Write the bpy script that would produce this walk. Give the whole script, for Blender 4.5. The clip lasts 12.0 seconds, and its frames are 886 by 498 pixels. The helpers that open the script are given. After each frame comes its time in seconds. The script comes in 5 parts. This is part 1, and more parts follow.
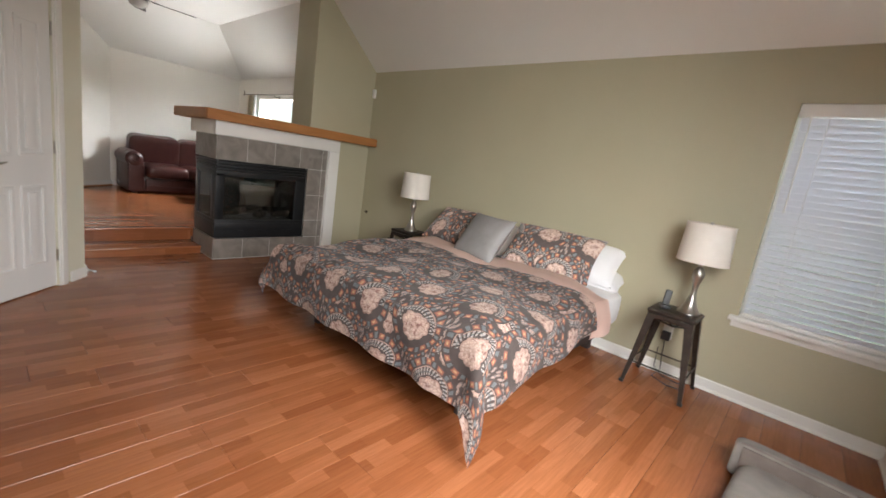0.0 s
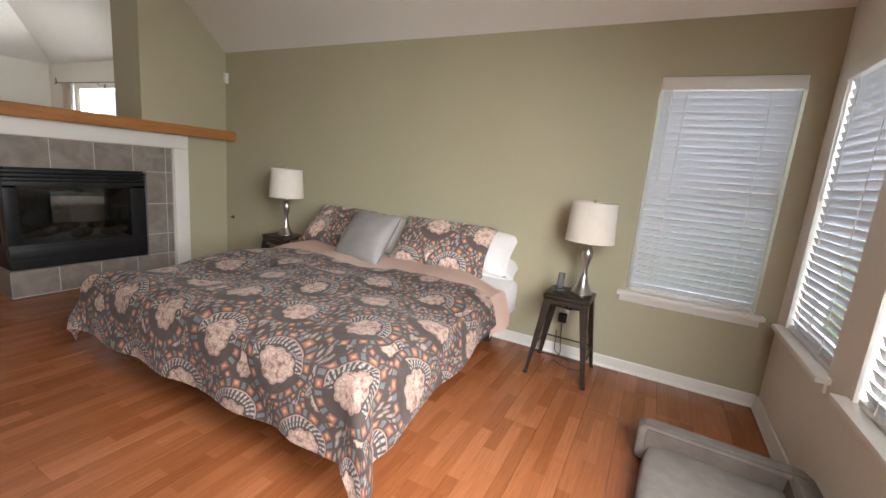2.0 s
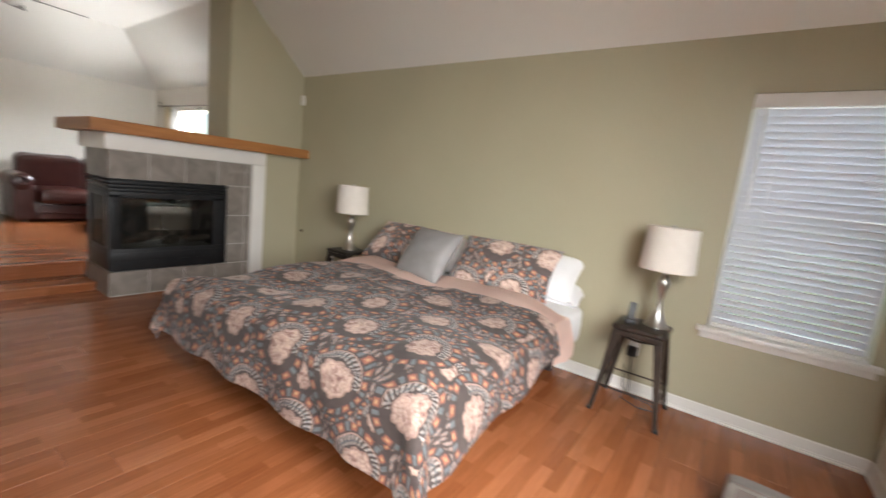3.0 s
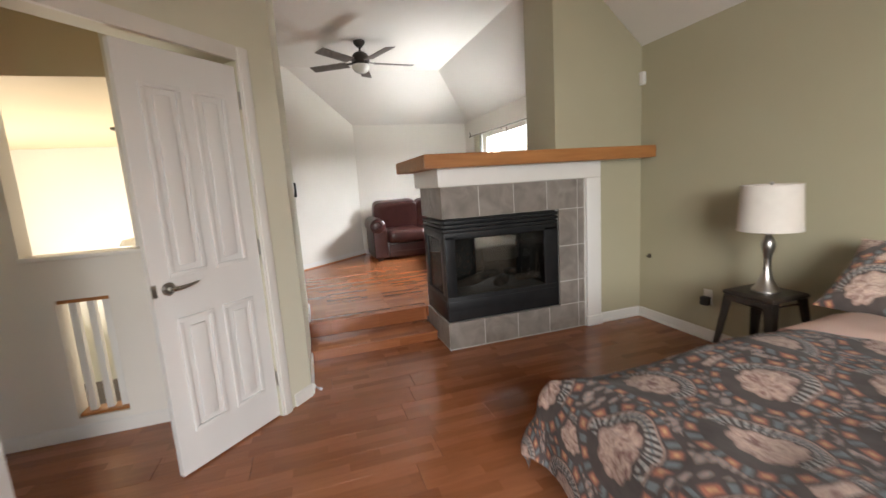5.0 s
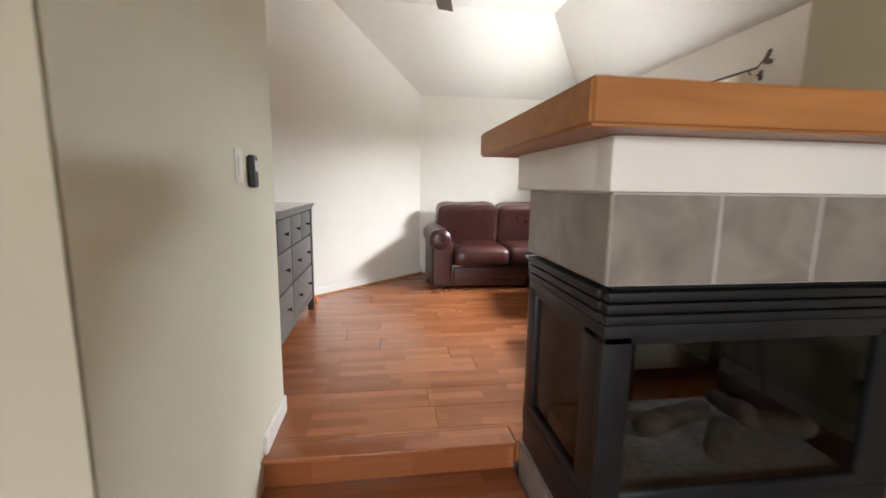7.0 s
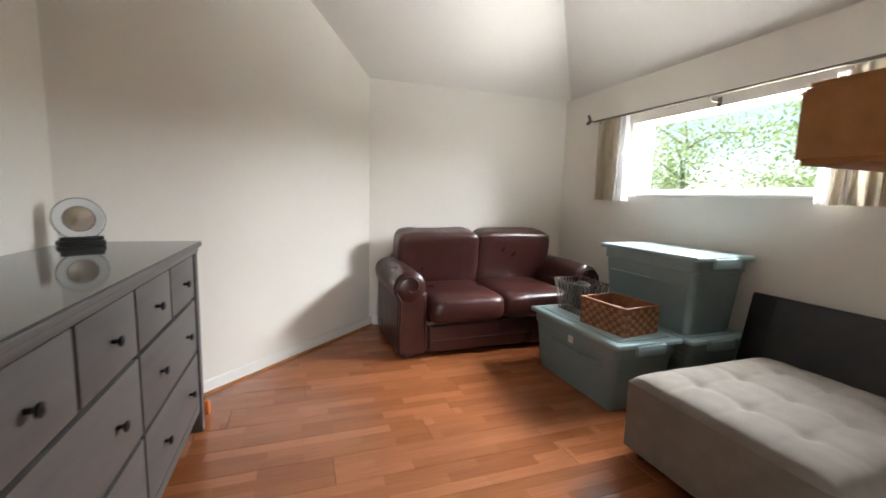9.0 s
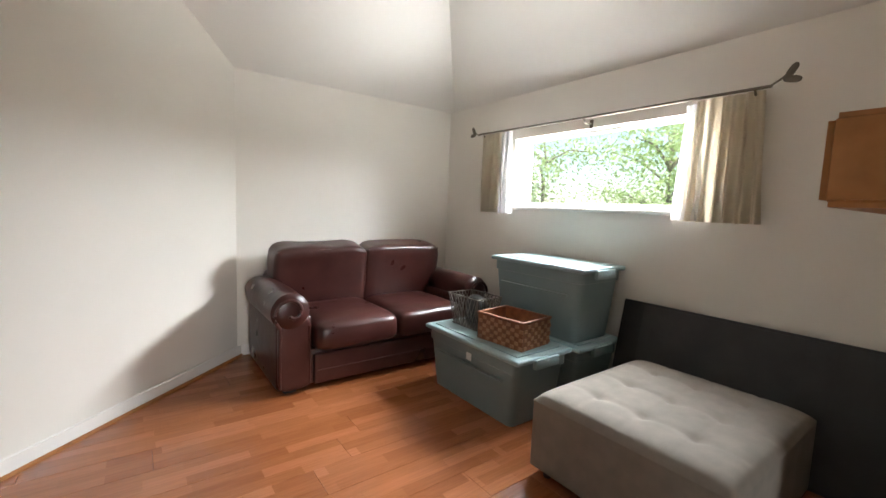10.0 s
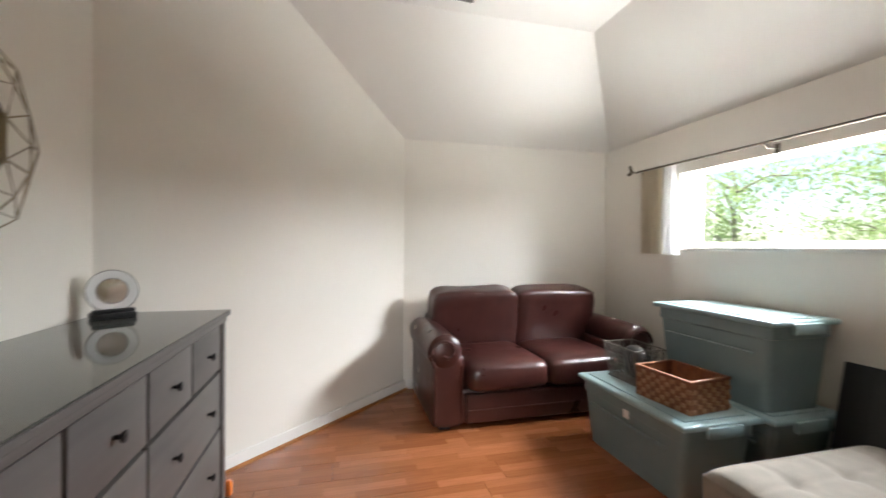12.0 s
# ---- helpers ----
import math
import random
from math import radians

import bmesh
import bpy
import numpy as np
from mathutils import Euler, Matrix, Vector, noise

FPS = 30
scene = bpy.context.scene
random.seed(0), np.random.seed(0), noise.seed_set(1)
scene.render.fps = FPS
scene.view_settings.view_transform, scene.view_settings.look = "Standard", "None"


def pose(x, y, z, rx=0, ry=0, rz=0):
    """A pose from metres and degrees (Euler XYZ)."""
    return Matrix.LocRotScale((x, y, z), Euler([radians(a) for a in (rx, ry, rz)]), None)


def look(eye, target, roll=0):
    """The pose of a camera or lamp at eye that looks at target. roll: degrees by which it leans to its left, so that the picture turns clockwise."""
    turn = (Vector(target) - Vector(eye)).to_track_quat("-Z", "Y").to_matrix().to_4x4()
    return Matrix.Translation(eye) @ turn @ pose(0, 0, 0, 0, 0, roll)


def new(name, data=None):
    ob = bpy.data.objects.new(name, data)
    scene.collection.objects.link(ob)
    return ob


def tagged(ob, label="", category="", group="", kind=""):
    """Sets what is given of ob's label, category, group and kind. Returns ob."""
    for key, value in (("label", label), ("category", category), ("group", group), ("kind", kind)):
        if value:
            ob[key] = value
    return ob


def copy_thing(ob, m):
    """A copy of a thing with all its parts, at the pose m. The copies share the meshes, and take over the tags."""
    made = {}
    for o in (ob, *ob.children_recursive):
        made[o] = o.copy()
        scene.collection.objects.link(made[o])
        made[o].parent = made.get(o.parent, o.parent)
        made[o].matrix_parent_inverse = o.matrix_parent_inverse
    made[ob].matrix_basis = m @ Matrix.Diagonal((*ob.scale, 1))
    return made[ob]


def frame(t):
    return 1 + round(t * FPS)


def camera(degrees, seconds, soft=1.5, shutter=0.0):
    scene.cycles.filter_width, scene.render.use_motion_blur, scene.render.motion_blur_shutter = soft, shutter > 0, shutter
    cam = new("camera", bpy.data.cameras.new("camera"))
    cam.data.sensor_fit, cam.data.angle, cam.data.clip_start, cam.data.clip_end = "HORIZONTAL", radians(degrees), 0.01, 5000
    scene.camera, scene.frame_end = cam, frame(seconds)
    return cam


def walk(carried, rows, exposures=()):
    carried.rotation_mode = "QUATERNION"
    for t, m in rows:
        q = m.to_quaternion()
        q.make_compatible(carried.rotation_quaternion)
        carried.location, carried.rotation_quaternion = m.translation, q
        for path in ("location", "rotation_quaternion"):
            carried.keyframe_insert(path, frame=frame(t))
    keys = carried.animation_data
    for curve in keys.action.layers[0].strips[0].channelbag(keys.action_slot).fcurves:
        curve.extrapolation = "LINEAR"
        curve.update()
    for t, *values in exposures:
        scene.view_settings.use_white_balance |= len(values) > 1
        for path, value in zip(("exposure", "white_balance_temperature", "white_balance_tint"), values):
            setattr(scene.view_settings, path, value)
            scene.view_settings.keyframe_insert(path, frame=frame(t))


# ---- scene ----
import functools

cam = camera(93.9, 12.0, soft=1.5, shutter=0.4)
PATH = [
    (0, (0.354, 0.533, 1.311), (-0.927, 2.021, 0.931), 8.6),
    (0.5, (0.349, 0.611, 1.305), (-1.003, 2.025, 0.89), 4.2),
    (1, (0.369, 0.758, 1.302), (-0.907, 2.228, 0.847), 4.5),
    (1.5, (0.298, 0.86, 1.319), (-0.742, 2.524, 0.937), 3.0),
    (2, (0.235, 0.904, 1.327), (-0.653, 2.657, 0.955), 5.1),
    (2.5, (0.21, 0.918, 1.334), (-0.67, 2.683, 1.002), 5.3),
    (3, (0.171, 0.936, 1.308), (-0.961, 2.557, 1.007), 6.3),
    (3.5, (0.049, 1.002, 1.341), (-1.587, 2.097, 0.987), 3.6),
    (3.7, (-0.051, 0.969, 1.334), (-1.768, 1.94, 1.005), 0.5),
    (5.3, (-1.571, 1.3, 1.329), (-3.463, 1.87, 1.02), -3.4),
    (5.5, (-1.8, 1.35, 1.338), (-3.687, 1.949, 1.051), -3.0),
    (6, (-2.325, 1.455, 1.323), (-4.217, 2.027, 1.019), -4.1),
    (6.5, (-2.81, 1.558, 1.327), (-4.729, 2.074, 1.096), -1.9),
    (7, (-3.267, 1.598, 1.317), (-5.225, 1.874, 1.015), 0.8),
    (7.2, (-3.47, 1.611, 1.312), (-5.435, 1.857, 1.027), -0.7),
    (8.8, (-4.663, 1.415, 1.377), (-6.554, 2.0, 1.092), 1.2),
    (9, (-4.743, 1.423, 1.394), (-6.613, 2.086, 1.147), 1.5),
    (9.5, (-4.941, 1.387, 1.416), (-6.714, 2.285, 1.193), 2.5),
    (10, (-4.981, 1.421, 1.429), (-6.577, 2.609, 1.231), 2.2),
    (10.5, (-4.951, 1.397, 1.436), (-6.753, 2.246, 1.26), 1.0),
    (11, (-4.913, 1.352, 1.432), (-6.9, 1.563, 1.361), 0.9),
    (11.5, (-4.902, 1.387, 1.407), (-6.891, 1.595, 1.377), 1.7),
    (12, (-4.863, 1.479, 1.456), (-6.802, 1.968, 1.446), 0.3),
]
walk(cam, [(t, look(eye, target, roll)) for t, eye, target, roll in PATH], [(0, 0.88), (3.5, 1.08), (5.5, 1.35), (7, 1.5), (9, 1.2), (12, 1.3)])

# ---- world, daylight ----
LAND = 0.218      # floor of the sitting room, two steps up
WTOP = 2.39       # top of the low walls
CEIL = 3.05       # flat ceiling
NB, NS = 4.075, 4.03   # north wall of bedroom, of sitting room
EAST, WEST = 1.0, -8.44

world = bpy.data.worlds.new("world")
scene.world = world
world.use_nodes = True
wn = world.node_tree
sky = wn.nodes.new("ShaderNodeTexSky")
sky.sky_type, sky.sun_disc = "NISHITA", False
sky.sun_elevation, sky.sun_rotation = radians(56), radians(193)
wn.links.new(sky.outputs[0], wn.nodes["Background"].inputs[0])
wn.nodes["Background"].inputs[1].default_value = 0.15

sun = new("sun", bpy.data.lights.new("sun", "SUN"))
sun.data.energy, sun.data.angle, sun.data.color = 5.0, radians(0.5), (1, 0.94, 0.85)
sun.matrix_world = look((0, 0, 20), (3, 13, 0))


def area(name, eye, target, w, h, watts, color=(1, 1, 1), spread=180):
    d = bpy.data.lights.new(name, "AREA")
    d.shape, d.size, d.size_y, d.energy, d.color = "RECTANGLE", w, h, watts, color
    d.spread = radians(spread)
    ob = new(name, d)
    ob.matrix_world = look(eye, target)
    return ob


DAY = (0.86, 0.93, 1.0)
area("window_light_north", (0.5, 4.55, 1.55), (0.5, 3.9, 1.3), 0.9, 1.7, 8, DAY)
area("window_light_east", (1.45, 3.55, 1.5), (0.9, 3.55, 1.2), 0.9, 1.6, 15, DAY)
area("window_light_east", (1.45, 2.5, 1.5), (0.9, 2.5, 1.2), 0.9, 1.6, 20, DAY)
# fill lamp outside an added, unseen opening; brightens bed foot and floor
area("unseen_fill_east", (1.3, 1.2, 1.75), (-0.4, 2.35, 0.15), 1.6, 1.6, 82, (0.98, 0.98, 0.98), 120)
area("window_light_sitting", (-6.78, 4.64, 2.40), (-6.78, 3.2, 1.45), 1.6, 0.85, 270, (0.90, 0.95, 1.0))
area("ground_bounce_sitting", (-6.78, 4.85, 0.95), (-6.78, 3.7, 1.95), 1.7, 0.8, 108, (0.97, 0.98, 1.0))
# unseen lamp below the ledge, added to brighten the stairwell
area("stairwell_fill", (-5.9, -1.6, 0.0), (-6.2, -0.5, 1.7), 1.0, 0.8, 38, (1.0, 0.93, 0.82))


# ---- materials ----
def material(name, rough=0.6, metal=0.0, spec=None):
    m = bpy.data.materials.new(name)
    m.use_nodes = True
    b = m.node_tree.nodes["Principled BSDF"]
    b.inputs["Roughness"].default_value, b.inputs["Metallic"].default_value = rough, metal
    if spec is not None:
        b.inputs["Specular IOR Level"].default_value = spec
    return m, m.node_tree, b


def node(nt, kind, **inputs):
    n = nt.nodes.new(kind)
    for key, value in inputs.items():
        n.inputs[key.replace("_", " ")].default_value = value
    return n


def ramp(nt, stops, source, interpolation="LINEAR"):
    r = nt.nodes.new("ShaderNodeValToRGB")
    r.color_ramp.interpolation = interpolation
    e = r.color_ramp.elements
    while len(e) < len(stops):
        e.new(0.5)
    for el, (p, c) in zip(e, stops):
        el.position, el.color = p, (*c, 1)
    nt.links.new(source, r.inputs[0])
    return r.outputs[0]


def math_node(nt, op, a, b=None):
    n = nt.nodes.new("ShaderNodeMath")
    n.operation = op
    for k, v in enumerate((a, b)):
        if v is None:
            continue
        if isinstance(v, (int, float)):
            n.inputs[k].default_value = v
        else:
            nt.links.new(v, n.inputs[k])
    return n.outputs[0]


def mix(nt, fac, a, b, blend="MIX"):
    n = nt.nodes.new("ShaderNodeMix")
    n.data_type, n.blend_type = "RGBA", blend
    for k, v in ((0, fac), (6, a), (7, b)):
        if isinstance(v, (int, float)):
            n.inputs[k].default_value = v
        elif isinstance(v, tuple):
            n.inputs[k].default_value = (*v, 1)
        else:
            nt.links.new(v, n.inputs[k])
    return n.outputs[2]


def bump(nt, b, height, strength=0.2, distance=0.002):
    n = nt.nodes.new("ShaderNodeBump")
    n.inputs["Strength"].default_value, n.inputs["Distance"].default_value = strength, distance
    nt.links.new(height, n.inputs["Height"])
    nt.links.new(n.outputs[0], b.inputs["Normal"])


def grainy(name, dark, light, rough=0.6, metal=0.0, scale=6.0, fine=120.0, strength=0.15, distance=0.001, stretch=(1, 1, 1), spec=None):
    """A surface with broad blotches of two tones and a fine relief."""
    m, nt, b = material(name, rough, metal, spec)
    co = nt.nodes.new("ShaderNodeTexCoord")
    mp = nt.nodes.new("ShaderNodeMapping")
    mp.inputs["Scale"].default_value = stretch
    nt.links.new(co.outputs["Object"], mp.inputs[0])
    a = node(nt, "ShaderNodeTexNoise", Scale=scale, Detail=5.0)
    f = node(nt, "ShaderNodeTexNoise", Scale=fine, Detail=3.0)
    nt.links.new(mp.outputs[0], a.inputs["Vector"])
    nt.links.new(mp.outputs[0], f.inputs["Vector"])
    col = ramp(nt, [(0.3, dark), (0.7, light)], a.outputs[0])
    nt.links.new(col, b.inputs["Base Color"])
    r = math_node(nt, "MULTIPLY_ADD", a.outputs[0], 0.16)
    r.node.inputs[2].default_value = rough - 0.08
    nt.links.new(r, b.inputs["Roughness"])
    bump(nt, b, f.outputs[0], strength, distance)
    return m


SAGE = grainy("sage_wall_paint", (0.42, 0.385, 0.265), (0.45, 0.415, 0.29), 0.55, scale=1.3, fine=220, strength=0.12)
# lightened sage: the colour holds the window light on passage and door walls
LITSAGE = grainy("lit_sage_paint", (0.66, 0.635, 0.51), (0.69, 0.665, 0.54), 0.55, scale=1.3, fine=220, strength=0.12)
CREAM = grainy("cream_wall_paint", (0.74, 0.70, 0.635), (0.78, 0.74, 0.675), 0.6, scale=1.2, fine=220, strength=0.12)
CEILP = grainy("ceiling_paint", (0.77, 0.74, 0.69), (0.80, 0.77, 0.72), 0.75, scale=1.0, fine=160, strength=0.2)
WHITE = grainy("white_trim_paint", (0.74, 0.72, 0.68), (0.79, 0.77, 0.73), 0.38, scale=3, fine=90, strength=0.05)
DOORP = grainy("door_paint", (0.72, 0.71, 0.69), (0.77, 0.76, 0.74), 0.4, scale=3, fine=180, strength=0.08, stretch=(1, 1, 0.15))
OAK = grainy("oak_mantel", (0.30, 0.115, 0.03), (0.42, 0.18, 0.055), 0.42, scale=5, fine=60, strength=0.12, stretch=(5, 0.5, 5))
IRON = grainy("gunmetal", (0.032, 0.025, 0.021), (0.058, 0.045, 0.036), 0.42, 0.45, scale=14, fine=90)
NICKEL = grainy("brushed_nickel", (0.42, 0.40, 0.37), (0.52, 0.50, 0.46), 0.3, 1.0, scale=10, fine=140)
BLACK = grainy("black_metal", (0.010, 0.010, 0.011), (0.017, 0.017, 0.018), 0.45, 0.2, scale=8, fine=200, spec=0.35)
BLACKPL = grainy("black_plastic", (0.012, 0.012, 0.013), (0.02, 0.02, 0.021), 0.45, scale=8, fine=200)
SHADE = grainy("lampshade_linen", (0.67, 0.615, 0.55), (0.70, 0.645, 0.58), 0.9, scale=20, fine=500, strength=0.3)
GREYF = grainy("grey_satin_fabric", (0.22, 0.205, 0.20), (0.27, 0.255, 0.25), 0.6, scale=9, fine=400, strength=0.25)
PINK = grainy("peach_sheet", (0.80, 0.60, 0.52), (0.83, 0.64, 0.56), 0.85, scale=6, fine=300, strength=0.2)
WHITEF = grainy("white_bedlinen", (0.74, 0.73, 0.73), (0.80, 0.79, 0.79), 0.85, scale=6, fine=300, strength=0.2)
BEDBASE = grainy("dark_bed_base", (0.03, 0.022, 0.02), (0.045, 0.032, 0.028), 0.7)
PETF = grainy("taupe_plush", (0.17, 0.15, 0.135), (0.23, 0.205, 0.185), 0.95, scale=12, fine=260, strength=0.5, distance=0.003)
PETIN = grainy("brown_plush", (0.12, 0.095, 0.08), (0.17, 0.14, 0.12), 0.95, scale=12, fine=260, strength=0.5, distance=0.003)
LINEN = grainy("beige_upholstery", (0.19, 0.165, 0.138), (0.235, 0.203, 0.17), 0.92, scale=14, fine=420, strength=0.4)
TEAL = grainy("teal_plastic", (0.175, 0.24, 0.245), (0.20, 0.27, 0.275), 0.42, scale=3, fine=120, strength=0.06)
TEALLID = grainy("teal_lid_plastic", (0.26, 0.365, 0.38), (0.30, 0.41, 0.425), 0.36, scale=3, fine=120, strength=0.06)
WICKER = grainy("brown_woven_strips", (0.15, 0.055, 0.022), (0.26, 0.105, 0.045), 0.55, scale=25, fine=150, strength=0.3)
WICKERL = grainy("tan_woven_strips", (0.30, 0.15, 0.075), (0.42, 0.23, 0.125), 0.5, scale=25, fine=150, strength=0.3)
WIRE = grainy("grey_wire", (0.16, 0.15, 0.135), (0.24, 0.22, 0.20), 0.45, 0.8, scale=20)
BRASS = grainy("champagne_wire", (0.26, 0.21, 0.14), (0.36, 0.29, 0.20), 0.35, 0.9, scale=10)
BRONZE = grainy("bronze_rod", (0.10, 0.085, 0.065), (0.16, 0.13, 0.10), 0.4, 0.85, scale=20)
DRESS = grainy("grey_stained_pine", (0.085, 0.078, 0.075), (0.125, 0.115, 0.108), 0.5, scale=5, fine=60, strength=0.12, stretch=(0.5, 4, 4))
PANEL = grainy("charcoal_felt", (0.035, 0.034, 0.036), (0.05, 0.048, 0.05), 0.85, scale=8, fine=300, strength=0.2)
FANB = grainy("walnut_grey_blade", (0.10, 0.08, 0.07), (0.15, 0.125, 0.11), 0.5, scale=6, fine=60, stretch=(1, 6, 1))
FROST = grainy("frosted_glass_bowl", (0.70, 0.68, 0.62), (0.75, 0.73, 0.68), 0.25, scale=4)
GROUT = grainy("grout", (0.46, 0.44, 0.40), (0.54, 0.51, 0.47), 0.9, scale=30, fine=300)
LOG = grainy("ceramic_log", (0.03, 0.024, 0.02), (0.13, 0.105, 0.085), 0.9, scale=16, fine=90, strength=0.6, distance=0.006)
EMBER = grainy("ash_bed", (0.10, 0.095, 0.09), (0.26, 0.25, 0.235), 0.95, scale=60, fine=200, strength=0.8, distance=0.006)
REFRACT = grainy("firebrick_panel", (0.035, 0.033, 0.031), (0.055, 0.052, 0.048), 0.85, scale=8, fine=90)
ORANGE = grainy("orange_plastic", (0.75, 0.18, 0.03), (0.82, 0.22, 0.04), 0.4)
SILVER = grainy("polished_silver", (0.75, 0.74, 0.72), (0.80, 0.79, 0.77), 0.16, 1.0, scale=4)
PORCEL = grainy("white_porcelain", (0.75, 0.74, 0.73), (0.8, 0.79, 0.78), 0.2, scale=5)
BARK = grainy("bark", (0.20, 0.17, 0.14), (0.33, 0.29, 0.24), 0.9, scale=9, fine=40, strength=0.6, distance=0.02, stretch=(3, 3, 0.5))
GRASS = grainy("grass_ground", (0.06, 0.11, 0.03), (0.12, 0.17, 0.06), 0.95, scale=0.5, fine=15)
HALLW = grainy("tan_stairwell_paint", (0.62, 0.50, 0.33), (0.66, 0.54, 0.37), 0.7, scale=1.0)


def leaf_material():
    m, nt, b = material("leaf", 0.5)
    g = nt.nodes.new("ShaderNodeNewGeometry")
    c = ramp(nt, [(0, (0.34, 0.46, 0.18)), (0.6, (0.44, 0.56, 0.26)), (1, (0.55, 0.65, 0.36))], g.outputs["Random Per Island"])
    nt.links.new(c, b.inputs["Base Color"])
    t = nt.nodes.new("ShaderNodeBsdfTranslucent")
    nt.links.new(c, t.inputs[0])
    s = nt.nodes.new("ShaderNodeMixShader")
    s.inputs[0].default_value = 0.6
    nt.links.new(b.outputs[0], s.inputs[1])
    nt.links.new(t.outputs[0], s.inputs[2])
    nt.links.new(s.outputs[0], nt.nodes["Material Output"].inputs[0])
    return m


LEAF = leaf_material()


def sheer(name, color, share):
    """Cloth or plastic that lets part of the daylight through."""
    m, nt, b = material(name, 0.6)
    b.inputs["Base Color"].default_value = (*color, 1)
    n = node(nt, "ShaderNodeTexNoise", Scale=300.0)
    bump(nt, b, n.outputs[0], 0.1, 0.0005)
    t = nt.nodes.new("ShaderNodeBsdfTranslucent")
    t.inputs[0].default_value = (*color, 1)
    s = nt.nodes.new("ShaderNodeMixShader")
    s.inputs[0].default_value = share
    nt.links.new(b.outputs[0], s.inputs[1])
    nt.links.new(t.outputs[0], s.inputs[2])
    nt.links.new(s.outputs[0], nt.nodes["Material Output"].inputs[0])
    return m


SLAT = sheer("white_blind_slat", (0.74, 0.75, 0.79), 0.16)
SHEERC = sheer("white_sheer", (0.62, 0.61, 0.60), 0.3)
CURTL = sheer("tan_curtain_cloth", (0.72, 0.65, 0.53), 0.45)


def glass_material(name, tint=(1, 1, 1), clear=0.9, rough=0.02):
    m, nt, b = material(name, rough)
    g = nt.nodes.new("ShaderNodeBsdfGlossy")
    g.inputs["Roughness"].default_value = rough
    t = nt.nodes.new("ShaderNodeBsdfTransparent")
    t.inputs[0].default_value = (*tint, 1)
    s = nt.nodes.new("ShaderNodeMixShader")
    s.inputs[0].default_value = 1 - clear
    nt.links.new(t.outputs[0], s.inputs[1])
    nt.links.new(g.outputs[0], s.inputs[2])
    nt.links.new(s.outputs[0], nt.nodes["Material Output"].inputs[0])
    return m


GLASS = glass_material("window_glass", clear=0.94)
FIREGLASS = glass_material("smoked_fire_glass", (0.6, 0.6, 0.58), 0.93, 0.03)
TOPGL = grainy("backed_glass_top", (0.075, 0.08, 0.072), (0.095, 0.10, 0.09), 0.06, scale=3, fine=3, strength=0.01, spec=0.9)
for _n in TOPGL.node_tree.nodes:
    if _n.type == "MATH":
        _n.inputs[1].default_value, _n.inputs[2].default_value = 0.05, 0.03
MIRROR, _nt, _b = material("mirror_silver", 0.02, 1.0)
_b.inputs["Base Color"].default_value = (0.9, 0.9, 0.9, 1)


def floor_material():
    """Three-strip cherry laminate: each board carries short strips of different tone."""
    m, nt, b = material("cherry_laminate", 0.30, spec=0.5)
    co = nt.nodes.new("ShaderNodeTexCoord")
    info = nt.nodes.new("ShaderNodeObjectInfo")
    mp = nt.nodes.new("ShaderNodeMapping")
    mp.inputs["Rotation"].default_value = (0, 0, radians(90))
    nt.links.new(co.outputs["Object"], mp.inputs[0])
    off = nt.nodes.new("ShaderNodeVectorMath")
    off.operation = "ADD"
    sh = nt.nodes.new("ShaderNodeCombineXYZ")
    nt.links.new(math_node(nt, "MULTIPLY", info.outputs["Random"], 37.0), sh.inputs[0])
    nt.links.new(mp.outputs[0], off.inputs[0])
    nt.links.new(sh.outputs[0], off.inputs[1])
    br = nt.nodes.new("ShaderNodeTexBrick")
    br.offset, br.offset_frequency = 0.37, 2
    for key, v in (("Scale", 1.0), ("Mortar Size", 0.0006), ("Brick Width", 0.42), ("Row Height", 0.064), ("Mortar Smooth", 0.3), ("Bias", 0.0)):
        br.inputs[key].default_value = v
    br.inputs["Color1"].default_value = (0, 0, 0, 1)
    br.inputs["Color2"].default_value = (1, 1, 1, 1)
    br.inputs["Mortar"].default_value = (0.1, 0.1, 0.1, 1)
    nt.links.new(off.outputs[0], br.inputs["Vector"])
    tone = ramp(nt, [(0, (0.235, 0.074, 0.026)), (0.5, (0.285, 0.098, 0.037)), (1, (0.345, 0.128, 0.053))], br.outputs[0])
    st = nt.nodes.new("ShaderNodeMapping")
    st.inputs["Scale"].default_value = (2.0, 34.0, 34.0)
    nt.links.new(off.outputs[0], st.inputs[0])
    gr = node(nt, "ShaderNodeTexNoise", Scale=2.5, Detail=6.0, Roughness=0.65)
    nt.links.new(st.outputs[0], gr.inputs["Vector"])
    grain = ramp(nt, [(0.3, (0.72, 0.68, 0.64)), (0.65, (1.0, 1.0, 1.0))], gr.outputs[0])
    nt.links.new(mix(nt, 0.8, tone, grain, "MULTIPLY"), b.inputs["Base Color"])
    sm = node(nt, "ShaderNodeTexNoise", Scale=1.6, Detail=4.0)
    nt.links.new(co.outputs["Object"], sm.inputs["Vector"])
    r = math_node(nt, "MULTIPLY_ADD", sm.outputs[0], 0.16)
    r.node.inputs[2].default_value = 0.15
    nt.links.new(r, b.inputs["Roughness"])
    bump(nt, b, gr.outputs[0], 0.08, 0.0006)
    return m


FLOOR = floor_material()


